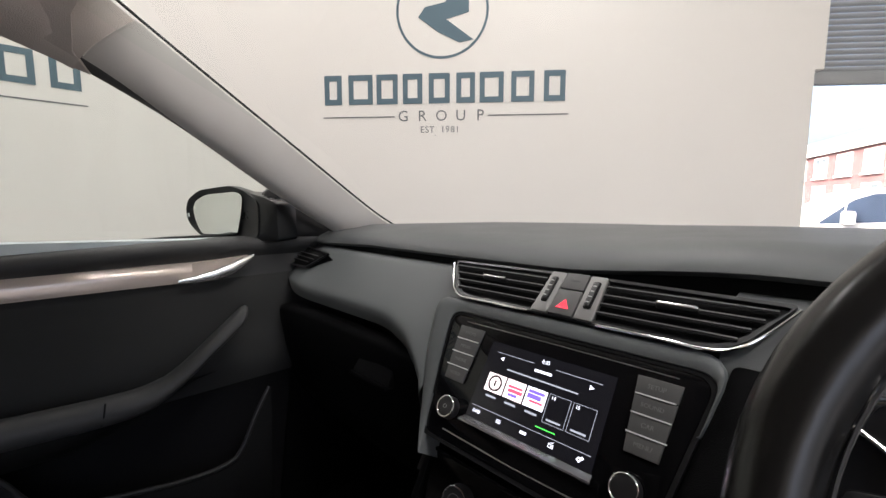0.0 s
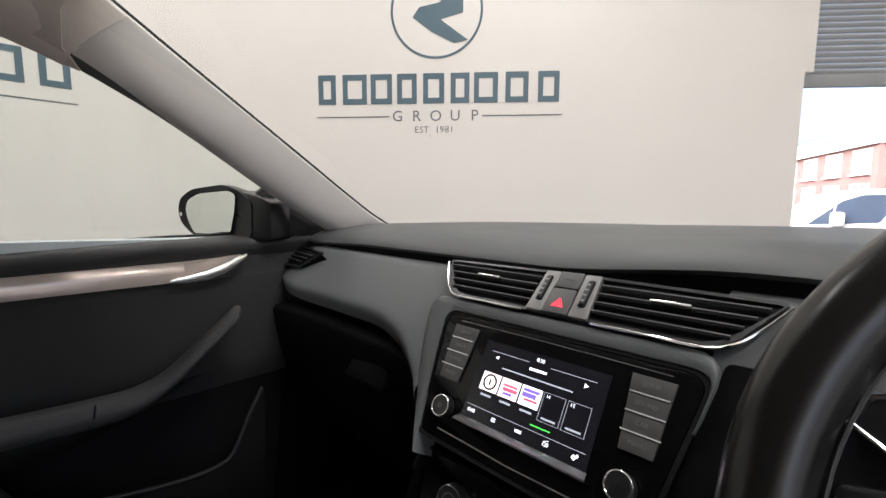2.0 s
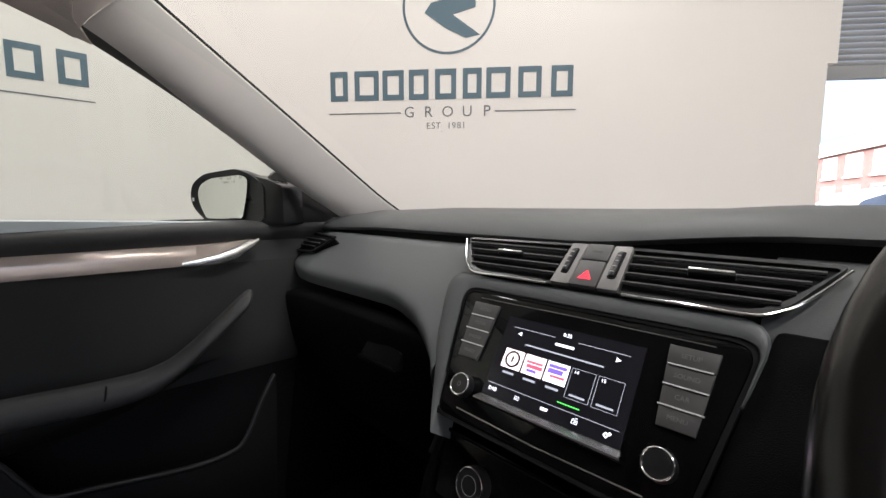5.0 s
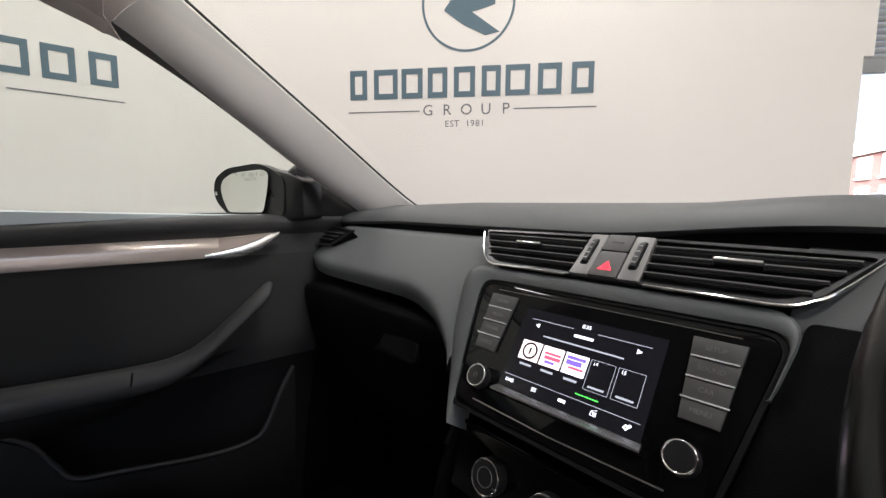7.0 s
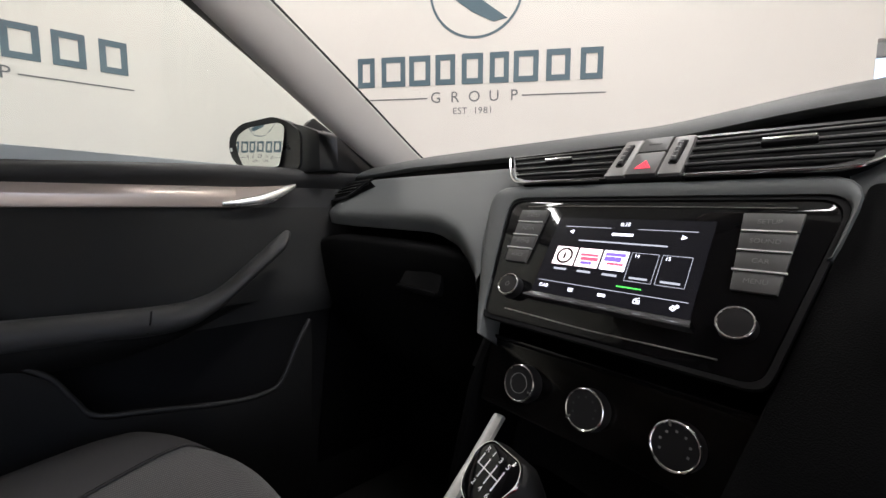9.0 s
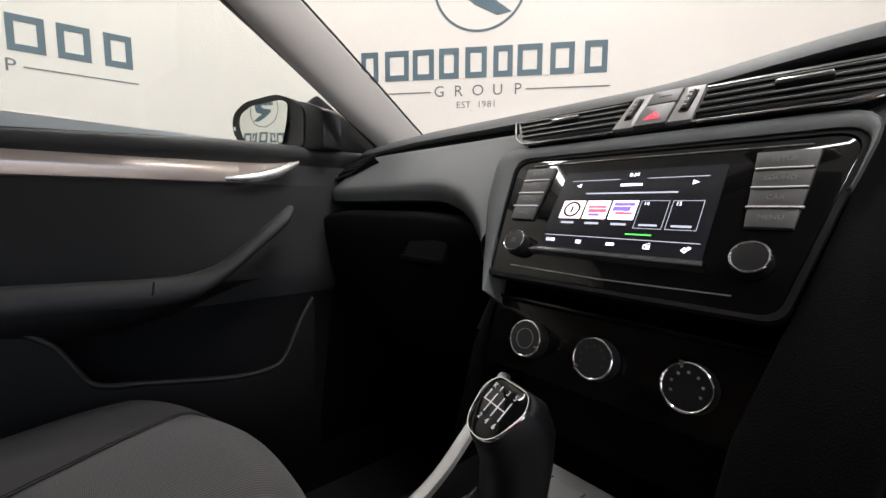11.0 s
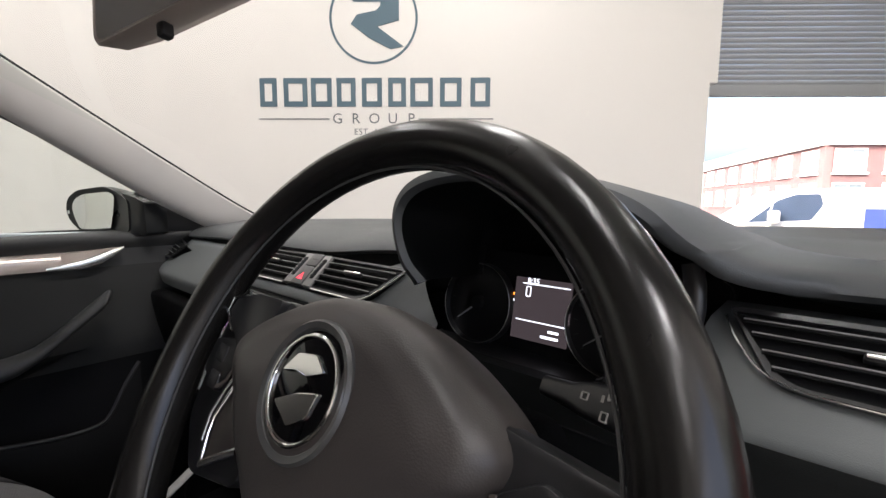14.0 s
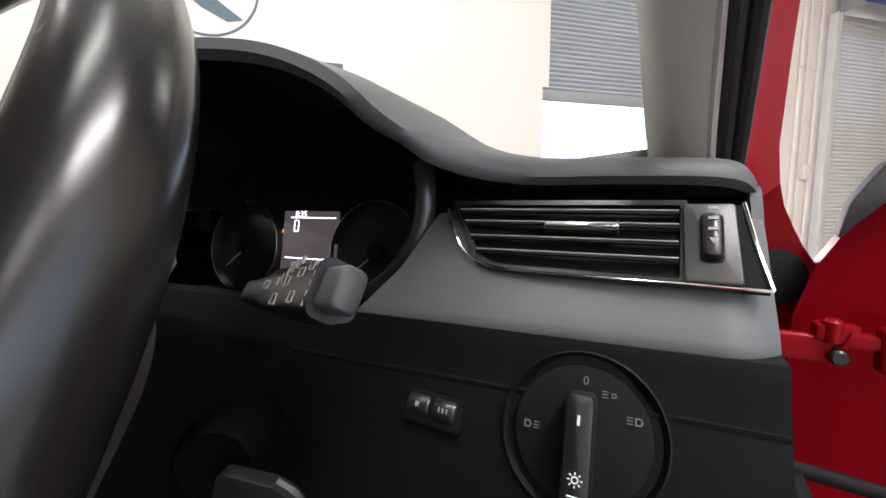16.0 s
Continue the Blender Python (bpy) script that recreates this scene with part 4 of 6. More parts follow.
def infotainment():
    t = thing("infotainment_unit", "gloss black radio unit with a lit touchscreen", "car radio", at=stack.translation)
    g2 = round_poly([(-0.1205, -0.0735), (0.1205, -0.0735), (0.147, 0.0675), (-0.147, 0.0675)], [0.012, 0.012, 0.02, 0.02], 6)
    part("fascia", prism(g2, stack, -0.006, 0.001, 0.001), black_gloss, t, "piano-black fascia")
    part("lower_line", tube([stack @ Vector((x, y, 0.0015)) for x, y in ((-0.095, -0.0635), (0, -0.0655), (0.095, -0.0635))], 0.0007, 6), satin_silver, t)
    part("upper_line", tube([stack @ Vector((x, y, 0.0015)) for x, y in ((-0.12, 0.0605), (0, 0.0612), (0.12, 0.0605))], 0.0005, 6), satin_silver, t)
    sc = stack @ Matrix.Translation((0, 0.0036, 0))
    s = part("screen", prism(rect(0.144, 0.086), sc, 0.0, 0.0022), screen_dark, t, "lit touchscreen with a radio menu", smooth=0)
    part("screen_ledge", loft([[sc @ Vector(p) for p in ((x, -0.0432, 0.0018), (x * 1.03, -0.0490, 0.0085), (x * 1.035, -0.0505, 0.0085), (x * 1.05, -0.0525, 0.0))] for x in (-0.073, 0.0, 0.073)]), ledge_shine, t, "chamfer below the screen, its reflected light put in the colour", smooth=20)
    k = 144.0 / 800
    P = lambda px, py: ((px - 400) * k / 1000, (240 - py) * k / 1000)

    def bar(name, x0, y0, x1, y1, material, dz=0.0):
        (a, b), (c, d) = P(x0, y0), P(x1, y1)
        return part(name, prism(rect(abs(c - a), abs(b - d), (a + c) / 2, (b + d) / 2), sc, 0.0023 + dz, 0.0026 + dz), material, s, smooth=0)

    def word(name, text, px, py, size, material=ink_white):
        a, b = P(px, py)
        return part(name, lettering(text, sc @ Matrix.Translation((a, b, 0.0028)), size * k / 1000, 0.0001), material, s, smooth=0)
    word("clock_text", "8:35", 400, 36, 30)
    bar("top_rule", 60, 58, 330, 61, ink_dim)
    bar("top_rule", 470, 58, 740, 61, ink_dim)
    bar("title_bar", 345, 88, 455, 102, ink_white)
    bar("subtitle_bar", 170, 140, 630, 148, ink_dim)
    bar("bottom_rule", 20, 404, 780, 407, ink_dim)
    bar("active_bar", 455, 375, 575, 381, ink_green)
    for i, x in enumerate((60, 200, 340)):
        bar("station_tile", x, 190, x + 128, 300, (ink_pale, ink_pale, ink_white)[i])
        bar("station_name_bar", x + 26, 320, x + 102, 332, ink_dim)
    a, b = P(124, 245)
    circ = lambda r: [(a + r * math.cos(2 * math.pi * j / 24), b + r * math.sin(2 * math.pi * j / 24)) for j in range(24)]
    part("tile_ring", ring_plate(circ(0.0088), circ(0.0066), sc, 0.0027, 0.003), ink_dark, s, smooth=0)
    bar("tile_mark", 118, 226, 130, 264, ink_dark, 0.0003)
    bar("tile_mark", 216, 222, 316, 236, ink_red, 0.0003)
    bar("tile_mark", 222, 242, 320, 262, ink_red, 0.0003)
    bar("tile_mark", 230, 268, 290, 284, ink_blue, 0.0003)
    bar("tile_mark", 352, 204, 456, 222, ink_blue, 0.0003)
    bar("tile_mark", 352, 226, 440, 252, ink_blue, 0.0003)
    bar("tile_mark", 372, 258, 456, 272, ink_red, 0.0003)
    for x, n in ((480, "14"), (622, "15")):
        (p, q), (u, v) = P(x, 190), P(x + 128, 345)
        part("preset_box", ring_plate(rect(u - p, q - v, (p + u) / 2, (q + v) / 2), rect(u - p - 0.0008, q - v - 0.0008, (p + u) / 2, (q + v) / 2), sc, 0.0023, 0.0025), ink_dim, s, smooth=0)
        word("preset_number", n, x + 28, 210, 26)
        bar("station_name_bar", x + 22, 321, x + 106, 331, ink_dim)
    word("band_text", "DAB", 66, 436, 28)
    for x in (230, 400, 570, 730):
        if x == 230:
            for q in range(3):
                bar("menu_icon", x - 15, 428 + q * 8, x + 15, 431 + q * 8, ink_white)
        elif x == 400:
            bar("keypad_icon", x - 20, 430, x + 20, 445, ink_white)
        elif x == 570:
            a, b = P(x, 440)
            part("radio_icon", ring_plate(rect(0.0054, 0.0034, a, b), rect(0.0044, 0.0025, a, b), sc, 0.0023, 0.0026), ink_white, s, smooth=0)
            bar("radio_icon", x - 2, 437, x + 8, 443, ink_white)
            part("radio_icon", prism([(a - 0.0024, b + 0.0019), (a + 0.0024, b + 0.0036), (a + 0.0024, b + 0.0040), (a - 0.0024, b + 0.0023)], sc, 0.0023, 0.0026), ink_white, s, smooth=0)
        else:
            for dx, dy, r in ((-0.0006, -0.0004, 0.0019), (0.0021, 0.0014, 0.0012)):
                a, b = P(x, 438)
                a, b = a + dx, b + dy
                cog = lambda f: [(a + r * f * math.cos(math.pi * k / 8), b + r * f * math.sin(math.pi * k / 8)) for k in range(16)]
                teeth = [(a + (p - a) * (1.25 if k % 4 < 2 else 1.0), b + (q - b) * (1.25 if k % 4 < 2 else 1.0)) for k, (p, q) in enumerate(cog(1.0))]
                part("settings_icon", ring_plate(teeth, cog(0.45), sc, 0.0023, 0.0026), ink_white, s, smooth=0)
    for x, d in ((112, -1), (690, 1)):
        a, b = P(x, 92)
        part("arrow_icon", prism([(a - 0.002 * d, b - 0.0022), (a + 0.0025 * d, b), (a - 0.002 * d, b + 0.0022)][::d], sc, 0.0023, 0.0026), ink_white, s, smooth=0)
    # button columns
    for side, words in ((-1, ("RADIO", "MEDIA", "PHONE", "VOICE")), (1, ("SETUP", "SOUND", "CAR", "MENU"))):
        for i, wd in enumerate(words):
            z0, z1 = 0.0545 - 0.0165 * i, 0.0545 - 0.0165 * (i + 1) + 0.0008
            xa = lambda z: 0.0885 + 0.0035 * (0.055 - z) / 0.066
            xb = lambda z: 0.1255 - 0.006 * (0.055 - z) / 0.066
            p = [(side * xa(z1), z1), (side * xb(z1), z1), (side * xb(z0), z0), (side * xa(z0), z0)]
            b = part("button", prism(p if side > 0 else p[::-1], stack, 0.0005, 0.004, 0.0008), button_grey, t, "dark grey push button")
            part("button_word", lettering(wd, stack @ Matrix.Translation((side * 0.106, (z0 + z1) / 2, 0.0042)), 0.0054, 0.0001), word_grey, b, smooth=0)
            if i < 3:
                part("button_line", prism(rect(0.0325, 0.0011, side * 0.1065, z1 - 0.0003), stack, 0.0035, 0.0052), bright_line, b, smooth=0)
    for x, y in ((-0.0955, -0.0405), (0.102, -0.038)):
        m = stack @ Matrix.Translation((x, y, 0)) @ Matrix.Scale(0.82, 4)
        kn = part("knob", lathe([(0.0150, 0.0), (0.0143, 0.0128), (0.0135, 0.0138)], m, 36), satin_black, t, "round knob with a chrome ring")
        part("knob_ring", circle_tube(m @ Matrix.Translation((0, 0, 0.0136)), 0.0136, 0.0011), chrome, kn)
        part("knob_cap", lathe([(0.0126, 0.0137), (0.0120, 0.0143), (0.0001, 0.0146)], m, 36), satin_black, kn)
        if x < 0:
            part("knob_mark", circle_tube(m @ Matrix.Translation((0, 0, 0.0147)), 0.0026, 0.0004, 20, 6), word_grey, kn)


infotainment()


# Faint brown of the cabin's reflection is mixed into this black.
climate_gloss = surface("brown_tinted_gloss", (0.0035, 0.003, 0.0028), 0.2, vary=0.3, vary_size=20, spec=0.3)


def climate_panel():
    cm = plane_at((CX, 0.014, 0.722), (1, 0, 0), (0, 0.35, 1))
    t = thing("climate_panel", "black climate control panel with three chrome-ringed knobs", "climate control", at=cm.translation)
    part("panel", prism(round_poly(rect(0.238, 0.066, 0, -0.004), 0.006), cm, -0.01, 0.0, 0.001), climate_gloss, t)
    part("slot_well", prism(rect(0.236, 0.030, 0, 0.046), cm, -0.06, -0.045), matte_black, t)
    part("slot_shelf", prism([(-0.118, 0.0), (0.118, 0.0), (0.118, 0.06), (-0.118, 0.06)], plane_at(cm @ Vector((0, 0.030, 0)), (1, 0, 0), (0, 1, 0.1)), -0.003, 0.0), black_gloss, t)
    part("slot_shelf_front", prism(rect(0.238, 0.004, 0, 0.031), cm, -0.02, 0.003, 0.001), black_gloss, t)
    for i, x in enumerate((-0.063, 0.006, 0.077)):
        m = cm @ Matrix.Translation((x, -0.0045, 0)) @ Matrix.Scale(0.83, 4)
        kn = part("knob", lathe([(0.0205, 0.0), (0.0215, 0.004), (0.0205, 0.017), (0.0195, 0.018)], m, 40), satin_black, t, "round black knob with chrome ring")
        part("knob_ring", circle_tube(m @ Matrix.Translation((0, 0, 0.0178)), 0.0200, 0.0012), chrome, kn)
        part("knob_face", lathe([(0.0187, 0.0176), (0.0001, 0.0178)], m, 40), satin_black, kn)
        a = (250, 130, 20)[i]
        part("pointer", prism(rect(0.0025, 0.006, 0, 0.019), m @ pose(0, 0, 0, 0, 0, a), 0.0178, 0.0192), chrome, kn, smooth=0)
        if i:
            for j in range(7):
                b = math.radians(205 - j * 38)
                part("mark", prism(rect(0.0022, 0.0022, 0.0125 * math.cos(b), 0.0125 * math.sin(b)), m, 0.0178, 0.0181), ink_faint if i == 1 else ink_grey, kn, smooth=0)
        else:
            part("mark_ring", ring_plate([(0.0115 * math.cos(2 * math.pi * j / 32), 0.0115 * math.sin(2 * math.pi * j / 32)) for j in range(32)], [(0.0108 * math.cos(2 * math.pi * j / 32), 0.0108 * math.sin(2 * math.pi * j / 32)) for j in range(32)], m, 0.0178, 0.0182), ink_grey, kn, smooth=0)
    part("lower_tray", prism(rect(0.236, 0.12, 0, -0.10), cm, -0.09, -0.08), matte_black, t)
    return t


climate_panel()


def gear_lever():
    g = Vector((0.006, -0.126, 0.722))
    top = plane_at(g, (0.97, -0.24, 0), (0.15, 0.62, 0.55))
    t = thing("gear_lever", "black six-speed gear knob with a chrome-ringed cap", "gear lever", at=(0.004, -0.09, 0.60))
    cap = round_poly([(x * 0.73, y * 0.66) for x, y in ((-0.020, -0.030), (0.020, -0.030), (0.031, 0.014), (0.022, 0.030), (-0.022, 0.030), (-0.031, 0.014))], 0.015, 6)
    rows = []
    for z, f, v in ((-0.022, 0.86, -0.105), (-0.022, 0.95, -0.08), (-0.022, 1.1, -0.05), (-0.022, 1.2, -0.024), (-0.021, 1.22, -0.008), (-0.012, 1.19, 0.0), (-0.004, 1.1, 0.0), (0.0, 1.0, 0.0)):
        rows.append([top @ Vector((x * f, y * f, z)) + Vector((0, 0.1 * v, v)) for x, y in cap])
    part("knob_body", loft(rows, True, True), knob_black, t, "smooth black knob body", smooth=60)
    sc = lambda f: [(x * f, y * f) for x, y in cap]
    part("cap_ring", ring_plate(sc(1.0), sc(0.945), top, -0.002, 0.0022, bevel=0.0008), chrome, t)
    part("cap", prism(sc(0.945), top, -0.002, 0.0016, 0.0012), black_gloss, t, "gloss black cap with a shift pattern")
    P = top @ Matrix.Translation((0.001, 0.002, 0)) @ Matrix.Scale(0.76, 4, (1, 0, 0)) @ Matrix.Scale(0.72, 4, (0, 1, 0))
    for x in (-0.010, 0.0, 0.010):
        part("shift_line", prism(rect(0.0011, 0.019, x, 0), P, 0.0017, 0.0021), ink_white_print, t, smooth=0)
    part("shift_line", prism(rect(0.0300, 0.0011, -0.0045, 0), P, 0.0017, 0.0021), ink_white_print, t, smooth=0)
    part("shift_line", prism(rect(0.0011, 0.0105, -0.019, 0.0048), P, 0.0017, 0.0021), ink_white_print, t, smooth=0)
    for ch, x, y in (("R", -0.0185, 0.0145), ("1", -0.010, 0.0145), ("3", 0, 0.0145), ("5", 0.010, 0.0145), ("2", -0.010, -0.0145), ("4", 0, -0.0145), ("6", 0.010, -0.0145)):
        part("shift_number", lettering(ch, P @ Matrix.Translation((x, y, 0.0019)), 0.0072, 0.0001), ink_white_print, t, smooth=0)
    boot = []
    for f, z in ((1.0, 0.615), (0.92, 0.63), (0.62, 0.648), (0.42, 0.66), (0.3, 0.668)):
        boot.append([(0.004 + 0.046 * f * math.cos(a), -0.112 + 0.050 * f * math.sin(a), z) for a in [2 * math.pi * j / 20 for j in range(20)]])
    part("boot", loft(boot, True, True), leather, t, "creased leather boot", smooth=60)


ink_white_print = surface("printed_white", (0.75, 0.75, 0.75), 0.4)
gear_lever()


def console_tunnel():
    t = thing("centre_console", "black centre console with silver edge trims", "console", at=(0, -0.2, 0.3))
    rows = []
    for y, z, w in ((0.09, 0.60, 0.11), (0.0, 0.605, 0.112), (-0.2, 0.60, 0.112), (-0.5, 0.60, 0.11)):
        rows.append([(-w, y, 0.2), (-w, y, z - 0.02), (-w + 0.01, y, z), (-w + 0.03, y, z + 0.004), (0, y, z), (w - 0.03, y, z + 0.004), (w - 0.01, y, z), (w, y, z - 0.02), (w, y, 0.2)])
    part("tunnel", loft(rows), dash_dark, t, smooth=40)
    for s in (-1, 1):
        path = [(0.004 + s * 0.064, -0.30, 0.606), (0.004 + s * 0.070, -0.2, 0.610), (0.004 + s * 0.076, -0.12, 0.622), (0.004 + s * 0.090, -0.055, 0.647), (0.004 + s * 0.104, 0.005, 0.675)]
        part("edge_trim", tube(spline(path, 5), 0.007, 8, flat=0.6), dark_silver, t, "satin silver edge trim")
    part("selector_plate", box((-0.060, -0.175, 0.6075), (0.068, 0.004, 0.6115), 0.002), console_plate, t, "satin grey plate round the gear lever")
    part("switch_groove", box((-0.0575, -0.0455, 0.6110), (0.0655, -0.0125, 0.6118)), matte_black, t)
    for k in range(4):
        part("blank_switch", box((-0.0568 + 0.0306 * k, -0.0448, 0.6112), (-0.0274 + 0.0306 * k, -0.0132, 0.6126), 0.0006), console_plate, t)


console_plate = surface("satin_console_plate", (0.30, 0.30, 0.295), 0.42, metal=0.3, vary=0.08)
console_tunnel()


def side_vent():
    m = plane_at((-0.615, 0.1205, 0.921), (1, -0.25, 0), (0, 1, 0.95))
    poly = round_poly([(-0.085, -0.030), (0.035, -0.018), (0.090, 0.022), (-0.085, 0.022)], 0.005)
    bars = [(-0.08, -0.016 + 0.010 * k, 0.035 + 0.013 * k, -0.010 + 0.010 * k) for k in range(3)]
    air_vent("black slatted end air vent by the passenger door", m, poly, bars, None)


side_vent()


def driver_vent():
    m = plane_at((0.5935, 0.130, 0.9475), (1, -0.03, 0), (0, 0.72, 1))
    poly = round_poly([(-0.052, -0.028), (0.054, -0.030), (0.054, 0.016), (-0.084, 0.016)], [0.012, 0.002, 0.002, 0.004])
    bars = []
    for k, y in enumerate((-0.020, -0.010, 0.001, 0.010)):
        f = (y + 0.028) / 0.044
        bars.append((-0.054 - 0.027 * f, y, 0.053, y))
    v = air_vent("black slatted driver's end air vent with chrome edge", m, poly, bars, (0.0025, -0.003, 0.042))
    h = part("thumbwheel_housing", prism(round_poly([(0.056, -0.032), (0.081, -0.032), (0.079, 0.016), (0.055, 0.016)], 0.002), m, -0.004, 0.006, 0.001), housing_dimmed, v, "silver-grey thumbwheel housing")
    part("slot", prism(round_poly(rect(0.0108, 0.030, 0.068, -0.006), 0.004), m, 0.003, 0.0066), matte_black, h)
    part("thumbwheel", prism(round_poly(rect(0.0080, 0.027, 0.068, -0.006), 0.003), m, 0.004, 0.0115, 0.003), satin_black, h)
    for k in range(3):
        part("tick", prism(rect(0.0045, 0.0018, 0.068, -0.004 + 0.0065 * k), m, 0.0116, 0.012), ink_grey, h, smooth=0)
    part("tick", prism([(0.066, -0.0095), (0.068, -0.0135), (0.070, -0.0095)], m, 0.0116, 0.012), ink_grey, h, smooth=0)
    line = [m @ Vector((x, y, 0.004)) for x, y in ((-0.088, 0.012), (-0.080, -0.004), (-0.066, -0.022), (-0.048, -0.030), (-0.02, -0.032), (0.05, -0.0325), (0.0925, -0.0335))]
    part("chrome_strip", tube(spline(line, 6), 0.0008, 8), chrome, v)
    part("chrome_edge", tube([m @ Vector((0.0835, 0.018, 0.003)), m @ Vector((0.0875, -0.008, 0.003)), m @ Vector((0.0925, -0.033, 0.0035))], 0.0010, 8), chrome, v)
    part("outer_bezel", prism([(0.0812, -0.0325), (0.0922, -0.0325), (0.0835, 0.017), (0.0793, 0.017)], m, -0.003, 0.0025), matte_black, v)


driver_vent()


def light_switch():
    m = plane_at((0.6045, 0.0735, 0.850), (1, 0, 0), (0, 0.38, 1))
    t = thing("headlight_switch", "round black rotary headlight switch with white symbols", "light switch", at=m.translation)
    n = 48
    C = lambda r: [(r * math.cos(2 * math.pi * i / n), r * math.sin(2 * math.pi * i / n)) for i in range(n)]
    part("bezel", lathe([(0.0405, -0.006), (0.0402, 0.0002), (0.0394, 0.0006), (0.0332, -0.0055), (0.0332, -0.009)], m, 56), bezel_black, t, smooth=50)
    part("face", prism(C(0.0328), m, -0.009, 0.0010, 0.0005), matte_black, t)
    k = part("rotary_grip", prism(round_poly(rect(0.0140, 0.053, 0.0, -0.006), 0.0045), m, 0.0015, 0.018, 0.004), satin_black, t)
    part("index_mark", prism(rect(0.0013, 0.0045, 0, 0.008), m, 0.018, 0.0184), ink_white_print, k, smooth=0)
    part("grip_edge", ring_plate(round_poly(rect(0.0141, 0.0531, 0, -0.006), 0.0045), round_poly(rect(0.0125, 0.0515, 0, -0.006), 0.004), m, 0.0115, 0.0122), satin_black, k)
    n2 = 12
    part("lamp_symbol", ring_plate([(0.0017 * math.cos(2 * math.pi * i / n2), -0.0175 + 0.0017 * math.sin(2 * math.pi * i / n2)) for i in range(n2)], [(0.0011 * math.cos(2 * math.pi * i / n2), -0.0175 + 0.0011 * math.sin(2 * math.pi * i / n2)) for i in range(n2)], m, 0.018, 0.0184), ink_white_print, k, smooth=0)
    for i in range(8):
        part("lamp_ray", prism(rect(0.0005, 0.0011, 0, 0.0028), m @ Matrix.Translation((0, -0.0175, 0)) @ pose(0, 0, 0, 0, 0, 45 * i), 0.018, 0.0184), ink_white_print, k, smooth=0)
    part("lamp_bar", prism(rect(0.0065, 0.0006, 0, -0.0245), m, 0.018, 0.0184), ink_white_print, k, smooth=0)
    part("off_symbol", lettering("0", m @ Matrix.Translation((0.001, 0.0255, 0.0017)), 0.006, 0.0001), switch_ink, t, smooth=0)
    for x, y, d in ((-0.026, 0.0, -1), (0.026, 0.0105, 1), (0.0145, 0.0205, 1)):
        o = 0.0019 if abs(x) > 0.02 else 0.0012
        part("beam_symbol", ring_plate([(x - o, y - o), (x + o * 0.4, y - o), (x + o, y), (x + o * 0.4, y + o), (x - o, y + o)], [(x - o * 0.6, y - o * 0.6), (x + o * 0.2, y - o * 0.6), (x + o * 0.5, y), (x + o * 0.2, y + o * 0.6), (x - o * 0.6, y + o * 0.6)], m, 0.0016, 0.0019), switch_ink, t, smooth=0)
        for q in range(3):
            part("beam_ray", prism(rect(0.0028, 0.0005, x - d * (0.0042 if d > 0 else -1 * -0.0042), y + (q - 1) * 0.0014), m, 0.0016, 0.0019), switch_ink, t, smooth=0)


light_switch()


def dimmer_panel():
    m = plane_at((0.524, 0.0725, 0.847), (1, 0, -0.06), (0, 0.38, 1)) @ Matrix.Scale(0.78, 4)
    t = thing("dimmer_switch", "small black headlamp level and dimmer rollers", "switch", at=m.translation)
    part("recess", prism(round_poly(rect(0.044, 0.020), 0.002), m, -0.01, 0.0012), matte_black, t)
    for x in (-0.011, 0.0095):
        r = part("roller", lathe([(0.008, -0.0085), (0.009, -0.007), (0.009, 0.007), (0.008, 0.0085)], m @ Matrix.Translation((x, 0, -0.003)) @ pose(0, 0, 0, 0, 90, 0), 20), satin_black, t)
        for q in range(3 if x > 0 else 1):
            part("mark", prism(rect(0.003 if x < 0 else 0.0012, 0.0036, x + (q - 1) * 0.003 * (x > 0), 0.001), m, 0.0061, 0.0064), ink_grey, r, smooth=0)
    part("lower_lip", prism(rect(0.047, 0.0035, 0, -0.0115), m, -0.002, 0.003, 0.001), dash_dark, t)


dimmer_panel()


stalk_rim = surface("satin_rim_black", (0.022, 0.022, 0.023), 0.28)


